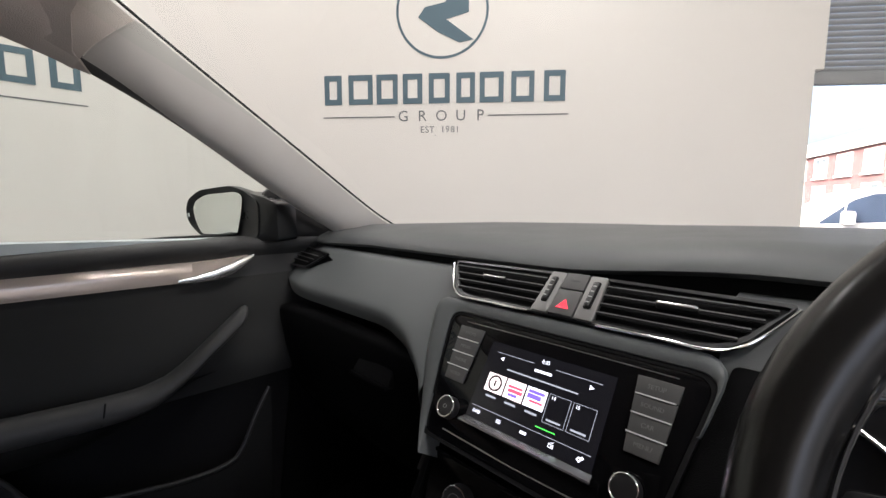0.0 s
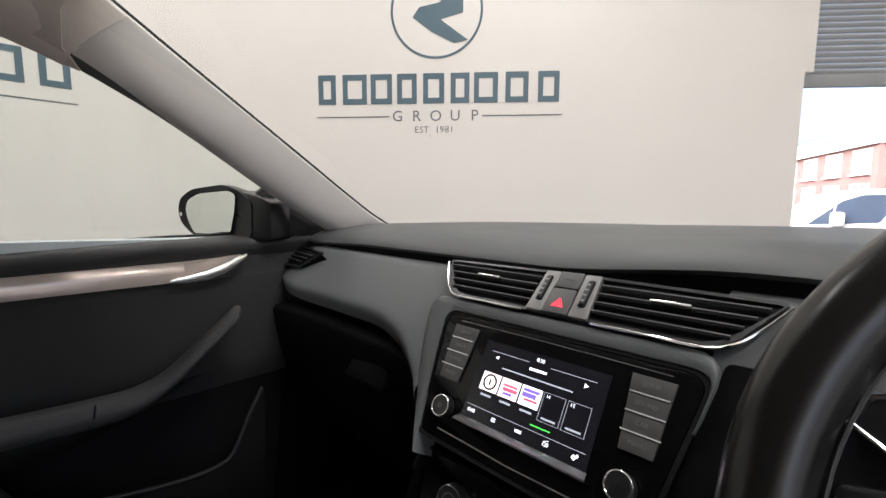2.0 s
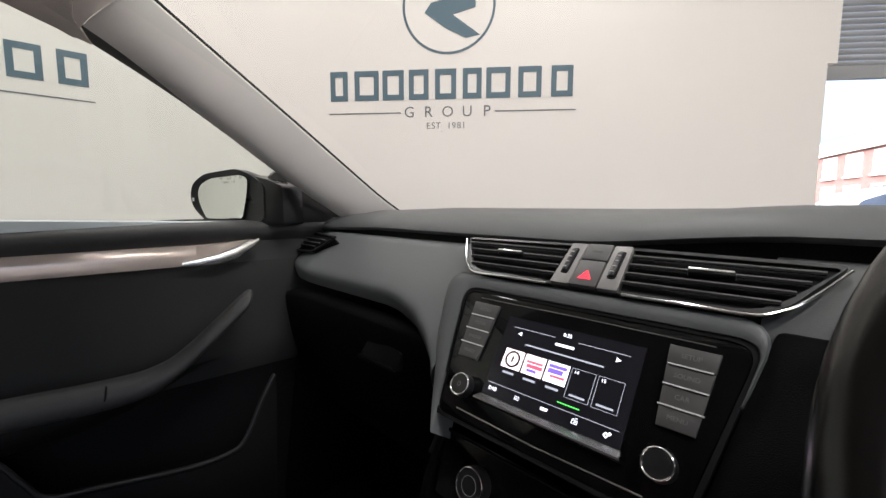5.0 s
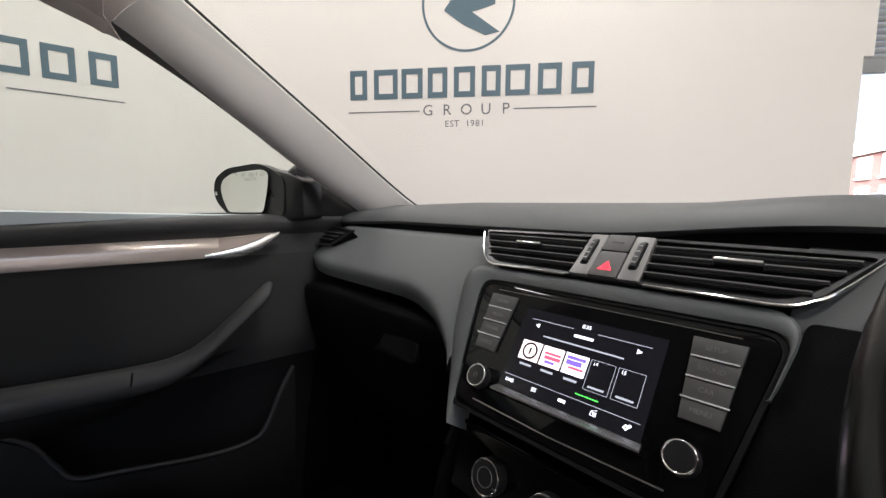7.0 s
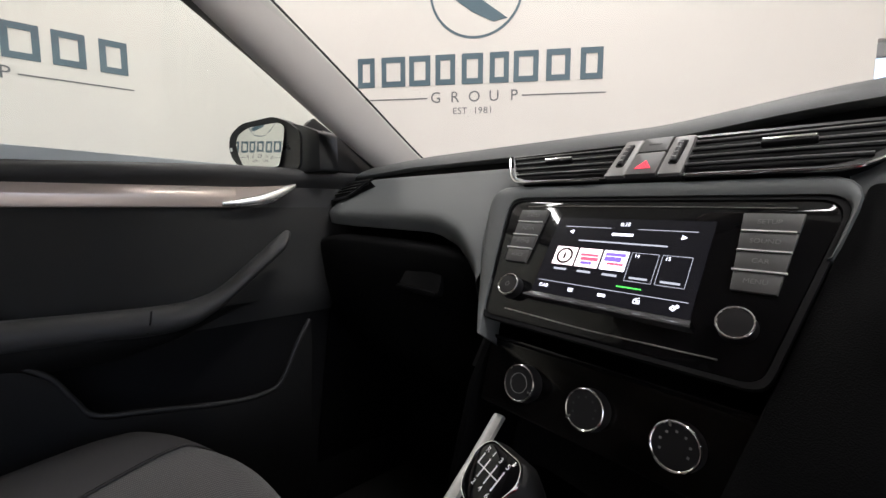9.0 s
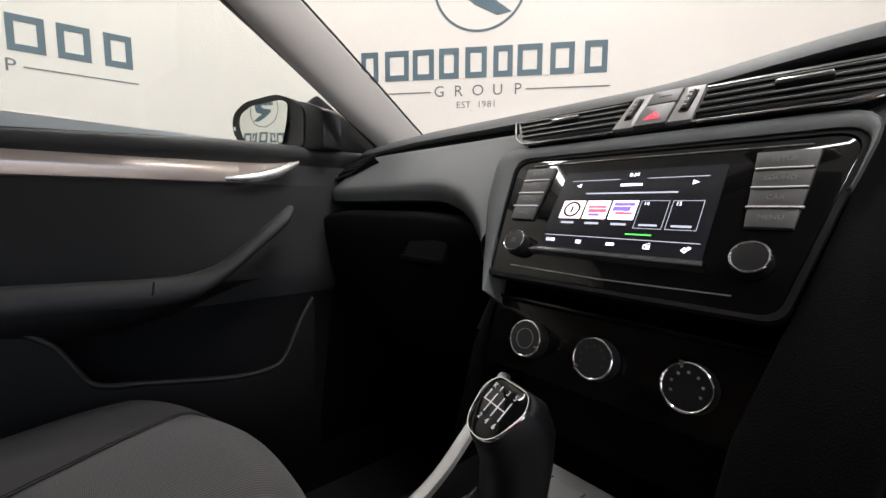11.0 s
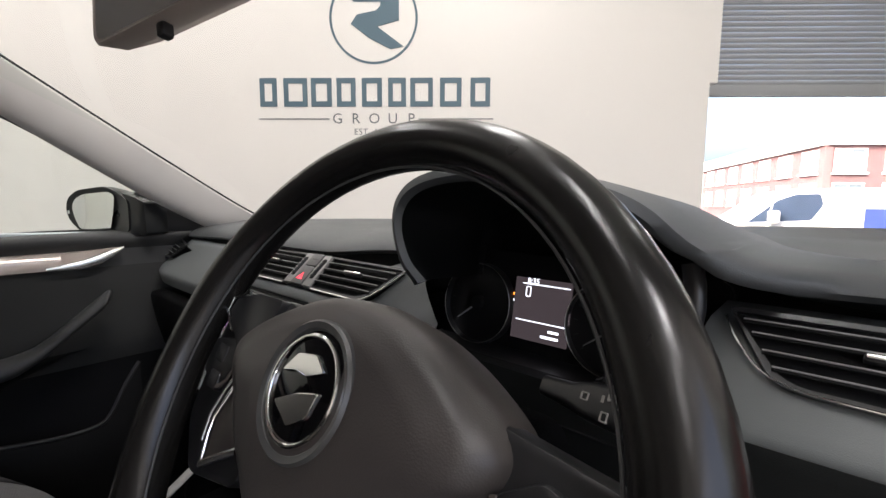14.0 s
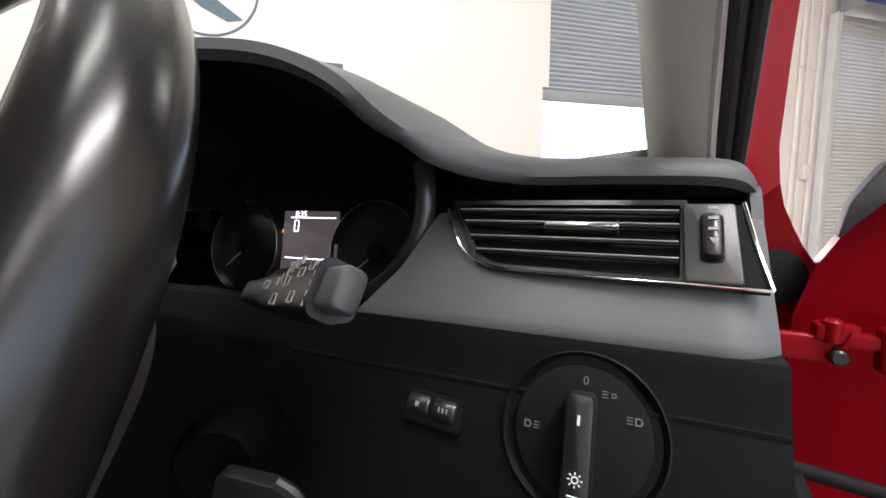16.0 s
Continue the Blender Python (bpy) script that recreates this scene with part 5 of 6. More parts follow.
def cluster():
    m = plane_at((0.345, 0.183, 0.927), (1, 0, 0), (0, 0.18, 1))
    t = thing("instrument_cluster", "dark instrument cluster with two dials and a lit display", "instrument panel", at=m.translation)
    part("backing", prism(round_poly([(-0.155, -0.06), (0.145, -0.06), (0.16, 0.05), (-0.14, 0.06)], 0.02), m, -0.03, -0.012), matte_black, t)
    n = 48
    md = m @ Matrix.Translation((0, -0.008, 0))
    for cx in (-0.095, 0.067):
        C = lambda r: [(cx + r * math.cos(2 * math.pi * i / n), r * math.sin(2 * math.pi * i / n)) for i in range(n)]
        d = part("dial", prism(C(0.046), md, -0.012, -0.008), satin_black, t, "round black dial")
        part("dial_ring", ring_plate(C(0.0485), C(0.0465), md, -0.012, 0.0, bevel=0.001), satin_black, d)
        part("dial_edge", circle_tube(md @ Matrix.Translation((cx, 0, 0.0005)), 0.0474, 0.0004), satin_silver, d)
        part("needle", prism([(-0.0012, 0), (0.0012, 0), (0.0005, 0.036), (-0.0005, 0.036)], md @ Matrix.Translation((cx, 0, 0)) @ pose(0, 0, 0, 0, 0, 128), -0.006, -0.0045), ink_grey, d, smooth=0)
        part("needle_hub", lathe([(0.009, -0.008), (0.009, -0.003), (0.007, -0.001)], md @ Matrix.Translation((cx, 0, 0)), 20), matte_black, d)
        for k in range(13):
            a = math.radians(220 - k * 21.6)
            part("dial_tick", prism(rect(0.0009, 0.004), md @ Matrix.Translation((cx + 0.040 * math.cos(a), 0.040 * math.sin(a), 0)) @ pose(0, 0, 0, 0, 0, math.degrees(a) - 90), -0.008, -0.0077), ink_faint, d, smooth=0)
    s = part("display", prism(rect(0.066, 0.068, -0.012, -0.004), m, -0.008, -0.004), glowing("cluster_display", (0.16, 0.125, 0.14), 0.2), t, "lit trip computer display", smooth=0)
    part("display_rule", prism(rect(0.056, 0.001, -0.008, 0.0235), m, -0.0038, -0.0035), ink_white, s, smooth=0)
    part("display_rule", prism(rect(0.060, 0.001, -0.010, -0.017), m, -0.0038, -0.0035), ink_white, s, smooth=0)
    part("clock_text", lettering("8:35", m @ Matrix.Translation((-0.023, 0.0268, -0.0036)), 0.0085, 0.0001), ink_white, s, smooth=0)
    part("door_icon", ring_plate(round_poly(rect(0.006, 0.012, -0.028, 0.015), 0.002), round_poly(rect(0.0042, 0.0102, -0.028, 0.015), 0.0015), m, -0.0038, -0.0035), ink_white, s, smooth=0)
    part("reading_bar", prism(rect(0.012, 0.0026, 0.006, -0.0245), m, -0.0038, -0.0035), ink_white, s, smooth=0)
    part("reading_bar", prism(rect(0.020, 0.0026, 0.002, -0.0310), m, -0.0038, -0.0035), ink_white, s, smooth=0)
    for y, ink in ((0.01, ink_orange), (0.003, ink_white), (-0.004, ink_white)):
        part("warning_mark", prism(rect(0.003, 0.003, -0.0475, y), m, -0.0078, -0.0072), ink, t, smooth=0)
    part("cluster_rim", tube(spline([m @ Vector((x, y, 0.048)) for x, y in ((0.136, 0.058), (0.1395, 0.037), (0.139, 0.0127), (0.129, -0.0117), (0.111, -0.033), (0.078, -0.052))], 5), 0.0078, 14), stalk_rim, t, "smooth black cluster rim")


cluster()


def steering_wheel():
    c = Vector((0.363, -0.1095, 0.9238))
    m = plane_at(c, (1, 0.012, 0), (0, 0.468, 0.884))
    t = thing("steering_wheel", "black leather steering wheel with chrome-edged spokes", "steering wheel", at=c)
    rows = []
    n, k = 72, 16
    for i in range(n + 1):
        a = 2 * math.pi * i / n
        grip = 1.0 + 0.07 * math.exp(-((math.degrees(a) % 180 - 20) / 16) ** 2) + 0.07 * math.exp(-((math.degrees(a) % 180 - 160) / 16) ** 2)
        row = []
        for j in range(k):
            b = 2 * math.pi * j / k
            rr = 0.0146 * grip
            row.append(m @ Vector(((0.1678 + rr * math.cos(b)) * math.cos(a), (0.1678 + rr * math.cos(b)) * math.sin(a), 1.08 * rr * math.sin(b))))
        rows.append(row)
    part("rim", loft(rows, True), leather, t, "worn black leather rim", smooth=80)
    part("rim_stitch", tube([m @ Vector((0.1515 * math.cos(2 * math.pi * i / 96), 0.1515 * math.sin(2 * math.pi * i / 96), 0.003)) for i in range(97)], 0.0008, 5), ink_faint, t)
    half = [(0.025, -0.085), (0.060, -0.040), (0.086, -0.006), (0.106, 0.016), (0.102, 0.034), (0.065, 0.057), (0.022, 0.071)]
    ring = [(x, y, 0) for x, y in half] + [(-x, y, 0) for x, y in half[::-1]]
    pad = [(p.x, p.y) for p in spline([ring[-1]] + ring + [ring[0], ring[1]], 6)[6:-7]]
    rows = [[m @ Vector((x * f, y * f, z)) for x, y in pad] for z, f in ((-0.045, 0.98), (-0.02, 1.0))]
    prof = ((0.97, -0.006), (0.88, 0.004), (0.7, 0.010), (0.45, 0.0125), (0.1, 0.0136))
    for i in range(26):
        f = 0.97 - 0.86 * i / 25
        z = next(za + (zb - za) * (fa - f) / (fa - fb) for (fa, za), (fb, zb) in zip(prof, prof[1:]) if f >= fb)
        row = []
        for x, y in pad:
            px, py = x * f, y * f + 0.004 * (1 - f)
            d = min(1.0, max(0.0, (0.57 * abs(px) - 0.046 - py) / 0.012))
            row.append(m @ Vector((px, py, z - 0.020 * d * d * (3 - 2 * d))))
        rows.append(row)
    part("airbag_pad", loft(rows, True, True), leather_pad, t, "grained black airbag cover", smooth=60)
    e = m @ Matrix.Translation((0, 0.019, 0.0125))
    eb = part("emblem", lathe([(0.0350, -0.006), (0.0350, 0.0005), (0.0335, 0.0022), (0.0305, 0.0012), (0.029, -0.0012)], e, 44), emblem_lip, t, "round chrome and black emblem in a dark grey lip")
    part("emblem_face", lathe([(0.0292, -0.0010), (0.0240, 0.0012), (0.0001, 0.0020)], e, 44), black_gloss, eb)
    part("emblem_ring", circle_tube(e @ Matrix.Translation((0, 0, 0.0012)), 0.0262, 0.0013), chrome, eb)
    for blob in (((-0.018, 0.004), (-0.010, 0.015), (0.006, 0.018), (0.016, 0.011), (0.004, 0.006), (-0.006, 0.007)), ((-0.015, -0.010), (0.002, -0.002), (0.017, 0.002), (0.014, -0.011), (0.002, -0.018))):
        part("emblem_mark", prism(round_poly(blob[::-1], 0.002), e, 0.0010, 0.0036, 0.0008), chrome, eb, smooth=0)
    for s in (-1, 1):
        F = lambda pts: [(s * x, y) for x, y in (pts if s > 0 else pts[::-1])]
        sp = part("spoke", prism(round_poly(F([(0.060, -0.055), (0.120, -0.068), (0.150, -0.040), (0.156, 0.012), (0.150, 0.030), (0.070, 0.040)] if s > 0 else [(0.060, -0.055), (0.120, -0.068), (0.150, -0.040), (0.156, 0.020), (0.150, 0.054), (0.070, 0.060)]), 0.01), m, -0.030, -0.012, 0.004), satin_black, t)
        part("spoke_insert", prism(F([(0.0600, -0.0290), (0.0985, -0.0520), (0.1045, -0.0290), (0.0990, -0.0100), (0.0935, 0.0080), (0.0740, 0.0040)]), m, -0.016, -0.009, 0.001), spoke_grey, sp, "brown-grey spoke insert")
        strip = lambda pts, r, fl: tube([m @ Vector((s * x, y, -0.0075)) for x, y in pts], r, 8, flat=fl, up=(0, -0.88, 0.47))
        part("insert_edge", strip([(0.0655, -0.0345), (0.0820, -0.0440), (0.0990, -0.0545)], 0.0026, 0.5), chrome, sp)
        part("insert_edge", strip([(0.0985, -0.0545), (0.1045, -0.0370), (0.1055, -0.0265), (0.0995, -0.0100), (0.0935, 0.0065)], 0.0017, 0.6), chrome, sp)
        part("outer_edge", strip([(0.1080, -0.0430), (0.1115, -0.0265), (0.1060, -0.0090), (0.0985, 0.0080)], 0.0011, 0.7), satin_silver, sp)
        cap = part("outer_cap", prism(round_poly(F([(0.1035, 0.0135), (0.1125, -0.0040), (0.1262, -0.0122), (0.1480, -0.0060), (0.1490, 0.0180), (0.1200, 0.0240)]), 0.003), m, -0.018, -0.007, 0.002), key_black, sp)
        part("cap_edge", strip([(0.1030, 0.0130), (0.1100, -0.0040), (0.1160, -0.0098), (0.1262, -0.0122)], 0.0018, 0.6), spoke_grey, cap)
        if s > 0:
            continue
        up = F([(0.092, 0.004), (0.146, 0.040), (0.141, 0.051), (0.112, 0.058), (0.080, 0.058)])
        part("upper_insert", prism(round_poly(up, 0.004), m, -0.014, -0.006, 0.001), satin_black, sp)
        part("upper_edge", tube([m @ Vector((s * x, y, -0.005)) for x, y in ((0.128, 0.027), (0.147, 0.040), (0.143, 0.050), (0.128, 0.0555))], 0.0011, 8), chrome, sp)
        for y in (0.010, -0.008):
            part("spoke_button", prism(round_poly(F(rect(0.016, 0.013, 0.131 - 0.004 * (y < 0.0), y)), 0.003), m, -0.012, -0.006, 0.002), satin_black, sp)
    for s in (-1, 1):
        part("lower_spoke", prism([(s * 0.02, -0.06), (s * 0.05, -0.06), (s * 0.07, -0.156), (s * 0.04, -0.160)][::s], m, -0.028, -0.008, 0.004), matte_black, t)
        part("lower_spoke_trim", prism([(s * 0.046, -0.080), (s * 0.055, -0.078), (s * 0.070, -0.132), (s * 0.062, -0.134)][::s], m, -0.008, -0.0055, 0.001), chrome, t)
    return m


# Black vinyl warmed by the red reflection put into its colour.
leather_pad = surface("warm_tinted_vinyl", (0.044, 0.0385, 0.036), 0.42, grain=0.12, grain_size=1000, vary=0.2, vary_size=25)
emblem_lip = surface("emblem_lip_grey", (0.07, 0.07, 0.068), 0.32, metal=0.2, vary=0.06)
spoke_grey = surface("taupe_spoke_insert", (0.055, 0.047, 0.042), 0.4, vary=0.06)
wheel_m = steering_wheel()


stalk_grey = surface("stalk_end_grey", (0.045, 0.045, 0.046), 0.5)
stalk_ink = surface("stalk_print_white", (0.30, 0.29, 0.27), 0.5)


def steering_column():
    t = thing("steering_column", "black plastic steering column shroud with control stalks", "steering column", at=(0.36, 0.0, 0.84))
    rows = []
    for f in (0.0, 0.3, 0.7, 1.0):
        c = Vector((0.359, -0.075, 0.893)).lerp(Vector((0.359, 0.12, 0.80)), f)
        row = [(c.x + x, c.y, c.z + z) for x, z in round_poly([(-0.06, -0.055), (0.06, -0.055), (0.068, 0.0), (0.055, 0.05), (-0.055, 0.05), (-0.068, 0.0)], 0.02)]
        rows.append(row)
    part("shroud", loft(rows, True, True), dash_dark, t, smooth=50)
    for s, lab in ((1, "wiper stalk printed with white symbols"), (-1, "indicator stalk")):
        a, b = Vector((0.359 + s * 0.055, 0.048, 0.909)), Vector((0.359 + s * 0.162, 0.002, 0.929))
        d = (b - a).normalized()
        sm = plane_at(a, d, (0, 0.55, 0.83))
        L = (b - a).length
        sec = lambda w, h: round_poly(rect(w, h), min(w, h) * 0.35)
        rows = [[sm @ Vector((x, yy, zz)) for yy, zz in sec(h, w)] for x, h, w in ((0, 0.014, 0.012), (0.028, 0.016, 0.014), (0.045, 0.024, 0.016), (0.09, 0.027, 0.017), (L - 0.016, 0.026, 0.017))]
        st = part("stalk", loft(rows, True, True), satin_black, t, lab, smooth=50)
        rows = [[sm @ Vector((x, yy, zz)) for yy, zz in sec(h, w)] for x, h, w in ((L - 0.0155, 0.020, 0.0135), (L - 0.002, 0.020, 0.0135), (L, 0.017, 0.010))]
        part("stalk_button", loft(rows, True, True), stalk_grey, st, smooth=50)
        if s > 0:
            for x, y, w, h in ((0.044, 0.001, 0.006, 0.005), (0.062, -0.007, 0.0055, 0.006), (0.070, 0.002, 0.006, 0.0055), (0.082, -0.006, 0.006, 0.006), (0.083, 0.006, 0.0065, 0.005), (0.092, 0.009, 0.005, 0.005)):
                part("stalk_symbol", ring_plate(round_poly(rect(w, h, x, y), 0.001), round_poly(rect(w * 0.74, h * 0.7, x, y), 0.0007), sm, 0.0078, 0.0090), stalk_ink, st, smooth=0)
            for q in range(6):
                part("stalk_tick", prism(rect(0.0016, 0.0042, 0.058 + 0.0042 * q, 0.0006 + 0.0019 * q), sm @ pose(0, 0, 0, 0, 0, 2), 0.0078, 0.0090), stalk_ink, st, smooth=0)
            for q in range(5):
                part("stalk_tick", prism(rect(0.0009, 0.0026, 0.0975, 0.0095 - 0.0046 * q), sm, 0.0078, 0.0090), stalk_ink, st, smooth=0)
            for q in range(4):
                part("stalk_tick", prism(rect(0.0010, 0.0030, 0.066 + 0.0032 * q, 0.0110 + 0.0003 * q), sm, 0.0078, 0.0090), stalk_ink, st, smooth=0)
            part("stalk_base", tube([sm @ Vector((0.0, 0.0, -0.004)), sm @ Vector((0.03, -0.004, -0.008)), sm @ Vector((0.07, -0.006, -0.010)), sm @ Vector((L - 0.02, -0.004, -0.010))], 0.007, 10), satin_black, st)
            part("stalk_collar", loft([[sm @ Vector((x, yy, zz)) for yy, zz in sec(h, w)] for x, h, w in ((L - 0.019, 0.0275, 0.0185), (L - 0.0158, 0.0275, 0.0185))], True, True), key_black, st, smooth=50)
    # ignition lock
    lm = plane_at((0.440, -0.002, 0.836), (0.86, 0.5, 0), (0, 0, 1))
    part("ignition_lock", lathe([(0.019, -0.05), (0.020, 0.0), (0.018, 0.004), (0.013, 0.003)], lm, 28), dash_dark, t)
    return lm


lock_m = steering_column()


def car_key():
    t = thing("car_key", "black folding car key in the ignition with a steel ring", "key", at=(0.463, -0.012, 0.838))
    km = plane_at((0.476, -0.010, 0.8305), (0.93, 0.30, -0.22), (0.2, 0.1, 0.97)) @ Matrix.Scale(0.70, 4)
    part("head", prism(round_poly([(-0.028, -0.018), (0.016, -0.022), (0.030, -0.008), (0.028, 0.012), (0.012, 0.019), (-0.028, 0.017)], 0.007), km, -0.006, 0.006, 0.002), key_black, t)
    part("edge", tube(spline([km @ Vector(p) for p in ((0.010, 0.019, 0.002), (0.026, 0.012, 0.002), (0.029, -0.006, 0.002), (0.018, -0.021, 0.002))], 5), 0.0035, 8), key_black, t)
    ring = [(0.500 + 0.0115 * math.cos(a), -0.036 + 0.004 * math.cos(a), 0.829 + 0.0088 * math.sin(a)) for a in [2 * math.pi * i / 32 for i in range(33)]]
    part("ring", tube(ring, 0.0011, 8), chrome, t, "steel split ring")
    k = thing("key_tag", "yellow plastic key tag hanging from the key ring", "key tag", at=(0.503, -0.040, 0.78))
    tm = plane_at((0.503, -0.041, 0.806), (0.75, 0.62, -0.18), (0.12, 0.02, 1)) @ Matrix.Scale(0.86, 4)
    part("tag_body", prism(round_poly(rect(0.026, 0.050, 0, -0.003), 0.003), tm, -0.001, 0.001, 0.0004), yellow_tag, k)
    part("tag_hole", prism([(0.0022 * math.cos(2 * math.pi * i / 16), 0.0155 + 0.0022 * math.sin(2 * math.pi * i / 16)) for i in range(16)], tm, 0.0008, 0.0013), matte_black, k, smooth=0)
    for y in (0.004, -0.003, -0.010):
        part("tag_writing", prism(rect(0.016, 0.0022, 0.0, y), tm, 0.001, 0.0013), matte_black, k, smooth=0)


car_key()


def passenger_door():
    X0 = -0.69
    t = thing("passenger_door", "black passenger door card with silver trim and armrest", "car door", at=(-0.72, -0.4, 0.4))
    ys = [0.30, 0.2, 0.1, 0.0, -0.1, -0.2, -0.35, -0.5, -0.7, -0.9, -1.1]
    sill = lambda y: 0.967 - 0.04 * max(0.0, -0.1 - max(y, -0.6))
    rows = []
    for y in ys:
        z = sill(y)
        rows.append([(X0 - 0.06, y, z - 0.004), (X0 - 0.035, y, z + 0.002), (X0 - 0.005, y, z), (X0 + 0.008, y, z - 0.006), (X0 + 0.012, y, z - 0.016), (X0 + 0.006, y, z - 0.028), (X0 - 0.004, y, z - 0.040)])
    part("sill_pad", loft(rows), door_soft, t, "grained door top pad", smooth=60)
    rows = []
    for y in ys:
        rows.append([(X0 - 0.085, y, sill(y) - 0.012), (X0 - 0.085, y, sill(y) + 0.004), (X0 - 0.064, y, sill(y) + 0.004), (X0 - 0.060, y, sill(y) - 0.012)])
    part("outer_seal", loft(rows), rubber, t, smooth=40)
    # Pale strip paints the reflection along the glass's lower edge.
    top = lambda y: 0.966 + 0.033 * max(0.0, -0.04 - y)
    part("glass_reflection_strip", sheet([[(X0 - 0.012, y, sill(y) - 0.01), (X0 - 0.012, y, top(y)), (X0 - 0.03, y, top(y) + 0.002)] for y in ys[2:]], 0.003), window_strip, t, "pale blue-grey strip standing for a reflection low in the window", smooth=40)
    # upper and lower card
    part("upper_card", loft([[(X0 - 0.004, y, sill(y) - 0.04), (X0 - 0.006, y, 0.90), (X0 - 0.006, y, 0.885)] for y in ys]), door_soft, t, smooth=60)
    part("insert", loft([[(X0 - 0.005, y, 0.886), (X0 + 0.0, y, 0.87), (X0 + 0.004, y, 0.80), (X0 + 0.004, y, 0.72), (X0 - 0.002, y, 0.69), (X0 - 0.02, y, 0.655)] for y in ys]), door_cloth, t, "black cloth door insert", smooth=60)
    # trim strip
    rows = []
    for y in (-0.085, -0.2, -0.35, -0.6, -0.9, -1.1):
        rows.append([(X0 - 0.004, y, 0.925), (X0 + 0.004, y, 0.923), (X0 + 0.010, y, 0.905), (X0 + 0.006, y, 0.888), (X0 - 0.004, y, 0.886)])
    part("trim_strip", loft(rows), brushed_trim, t, "brushed silver trim strip, warm reflection put in the colour", smooth=60)
    rows = []
    for y, a, b in ((-0.085, 0.925, 0.886), (-0.06, 0.926, 0.892), (-0.02, 0.928, 0.900), (0.02, 0.932, 0.925)):
        rows.append([(X0 - 0.003, y, a), (X0 + 0.003, y, a - 0.002), (X0 + 0.001, y, (a + b) / 2), (X0 + 0.002, y, b + 0.002), (X0 - 0.003, y, b)])
    part("handle_recess", loft(rows), brushed_trim, t, "silver handle recess", smooth=60)
    rows = []
    for y, z, w in ((-0.112, 0.893, 0.003), (-0.085, 0.894, 0.006), (-0.05, 0.898, 0.009), (-0.02, 0.907, 0.010), (0.005, 0.920, 0.008), (0.025, 0.931, 0.003)):
        rows.append([(X0 + 0.020 + w * 0.7 * math.cos(a), y, z + w * 1.25 * math.sin(a)) for a in [2 * math.pi * j / 10 for j in range(10)]])
    part("door_handle", loft(rows, True, True), polished_handle, t, "chrome door release handle", smooth=60)
    # armrest and pull
    path = spline([(-0.606, -0.020, 0.829), (-0.604, -0.036, 0.818), (-0.606, -0.075, 0.785), (-0.610, -0.135, 0.735), (-0.613, -0.18, 0.713), (-0.616, -0.25, 0.708), (-0.618, -0.45, 0.716), (-0.622, -0.8, 0.725), (-0.625, -1.1, 0.728)], 6)
    rows = []
    for i, p in enumerate(path):
        r = (0.023 if p.y < -0.16 else 0.0215) * min(1.0, 0.55 + 0.45 * math.sqrt(i / 4))
        rows.append([p + Vector((r * 1.15 * math.cos(a), 0.35 * r * math.sin(a), r * math.sin(a))) for a in [2 * math.pi * j / 14 for j in range(14)]])
    part("armrest", loft(rows, True, True), door_soft, t, "padded armrest and grab handle", smooth=70)
    part("armrest_seam", tube([(-0.596, -0.236, 0.728), (-0.589, -0.239, 0.712), (-0.596, -0.243, 0.694)], 0.0014, 6), matte_black, t)
    rows = []
    for y, k in ((-0.05, 0.0), (-0.09, 0.12), (-0.14, 0.4), (-0.2, 0.75), (-0.28, 1.0), (-0.6, 1.0), (-1.1, 1.0)):
        rows.append([(-0.690 + (x + 0.690) * k, y, 0.700 + (z - 0.700) * k) for x, z in ((-0.600, 0.716), (-0.598, 0.69), (-0.62, 0.655), (-0.675, 0.64), (-0.69, 0.64))])
    # The armrest's underside carries its shade in the colour.
    part("armrest_base", loft(rows), door_shaded, t, smooth=60)
    # pocket: a scooped edge before a hollow, its shade painted black
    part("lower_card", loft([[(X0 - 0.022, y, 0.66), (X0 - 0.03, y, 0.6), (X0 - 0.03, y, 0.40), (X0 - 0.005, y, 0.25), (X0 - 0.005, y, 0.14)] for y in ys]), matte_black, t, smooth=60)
    lip = spline([(-0.632, 0.030, 0.660), (-0.625, 0.001, 0.619), (-0.617, -0.035, 0.556), (-0.612, -0.065, 0.541), (-0.61, -0.131, 0.543), (-0.61, -0.25, 0.566), (-0.61, -0.312, 0.580), (-0.612, -0.335, 0.612), (-0.615, -0.365, 0.656), (-0.617, -0.43, 0.676), (-0.620, -0.7, 0.682), (-0.622, -1.1, 0.682)], 6)
    part("pocket_lip", tube(lip, 0.0045, 10), pocket_edge_shaded, t, "moulded pocket edge", smooth=60)
    part("pocket_face", loft([[p + Vector((0.006, 0, -0.004)), p + Vector((0.008, 0, -0.06)), (p.x - 0.02, p.y, 0.30), (p.x - 0.06, p.y, 0.22)] for p in lip]), door_shaded, t, smooth=60)
    # window
    rows = []
    for k in range(9):
        f = k / 8
        z, x = 0.955 + 0.36 * f, X0 - 0.055 + 0.14 * f ** 1.6
        yf = 0.27 - 0.42 * f ** 0.9
        rows.append([(x, yf + (-1.1 - yf) * u, z + (0.02 * u if f == 0 else 0)) for u in (0, 0.3, 0.6, 1.0)])
    g = part("window_glass", loft(rows), glass_tint, t, "clear side window", smooth=80)
    g.visible_shadow = False
    part("outer_skin", sheet([[(-0.775, y, 0.955), (-0.80, y, 0.85), (-0.80, y, 0.5), (-0.77, y, 0.2), (-0.70, y, 0.16)] for y in (0.36, -0.3, -1.15)], 0.003), red_paint, t, "red outer door skin", smooth=60)
    # mirror sail
    poly = [(0.255, 0.958), (0.075, 1.074), (0.058, 1.060), (0.055, 0.966)]
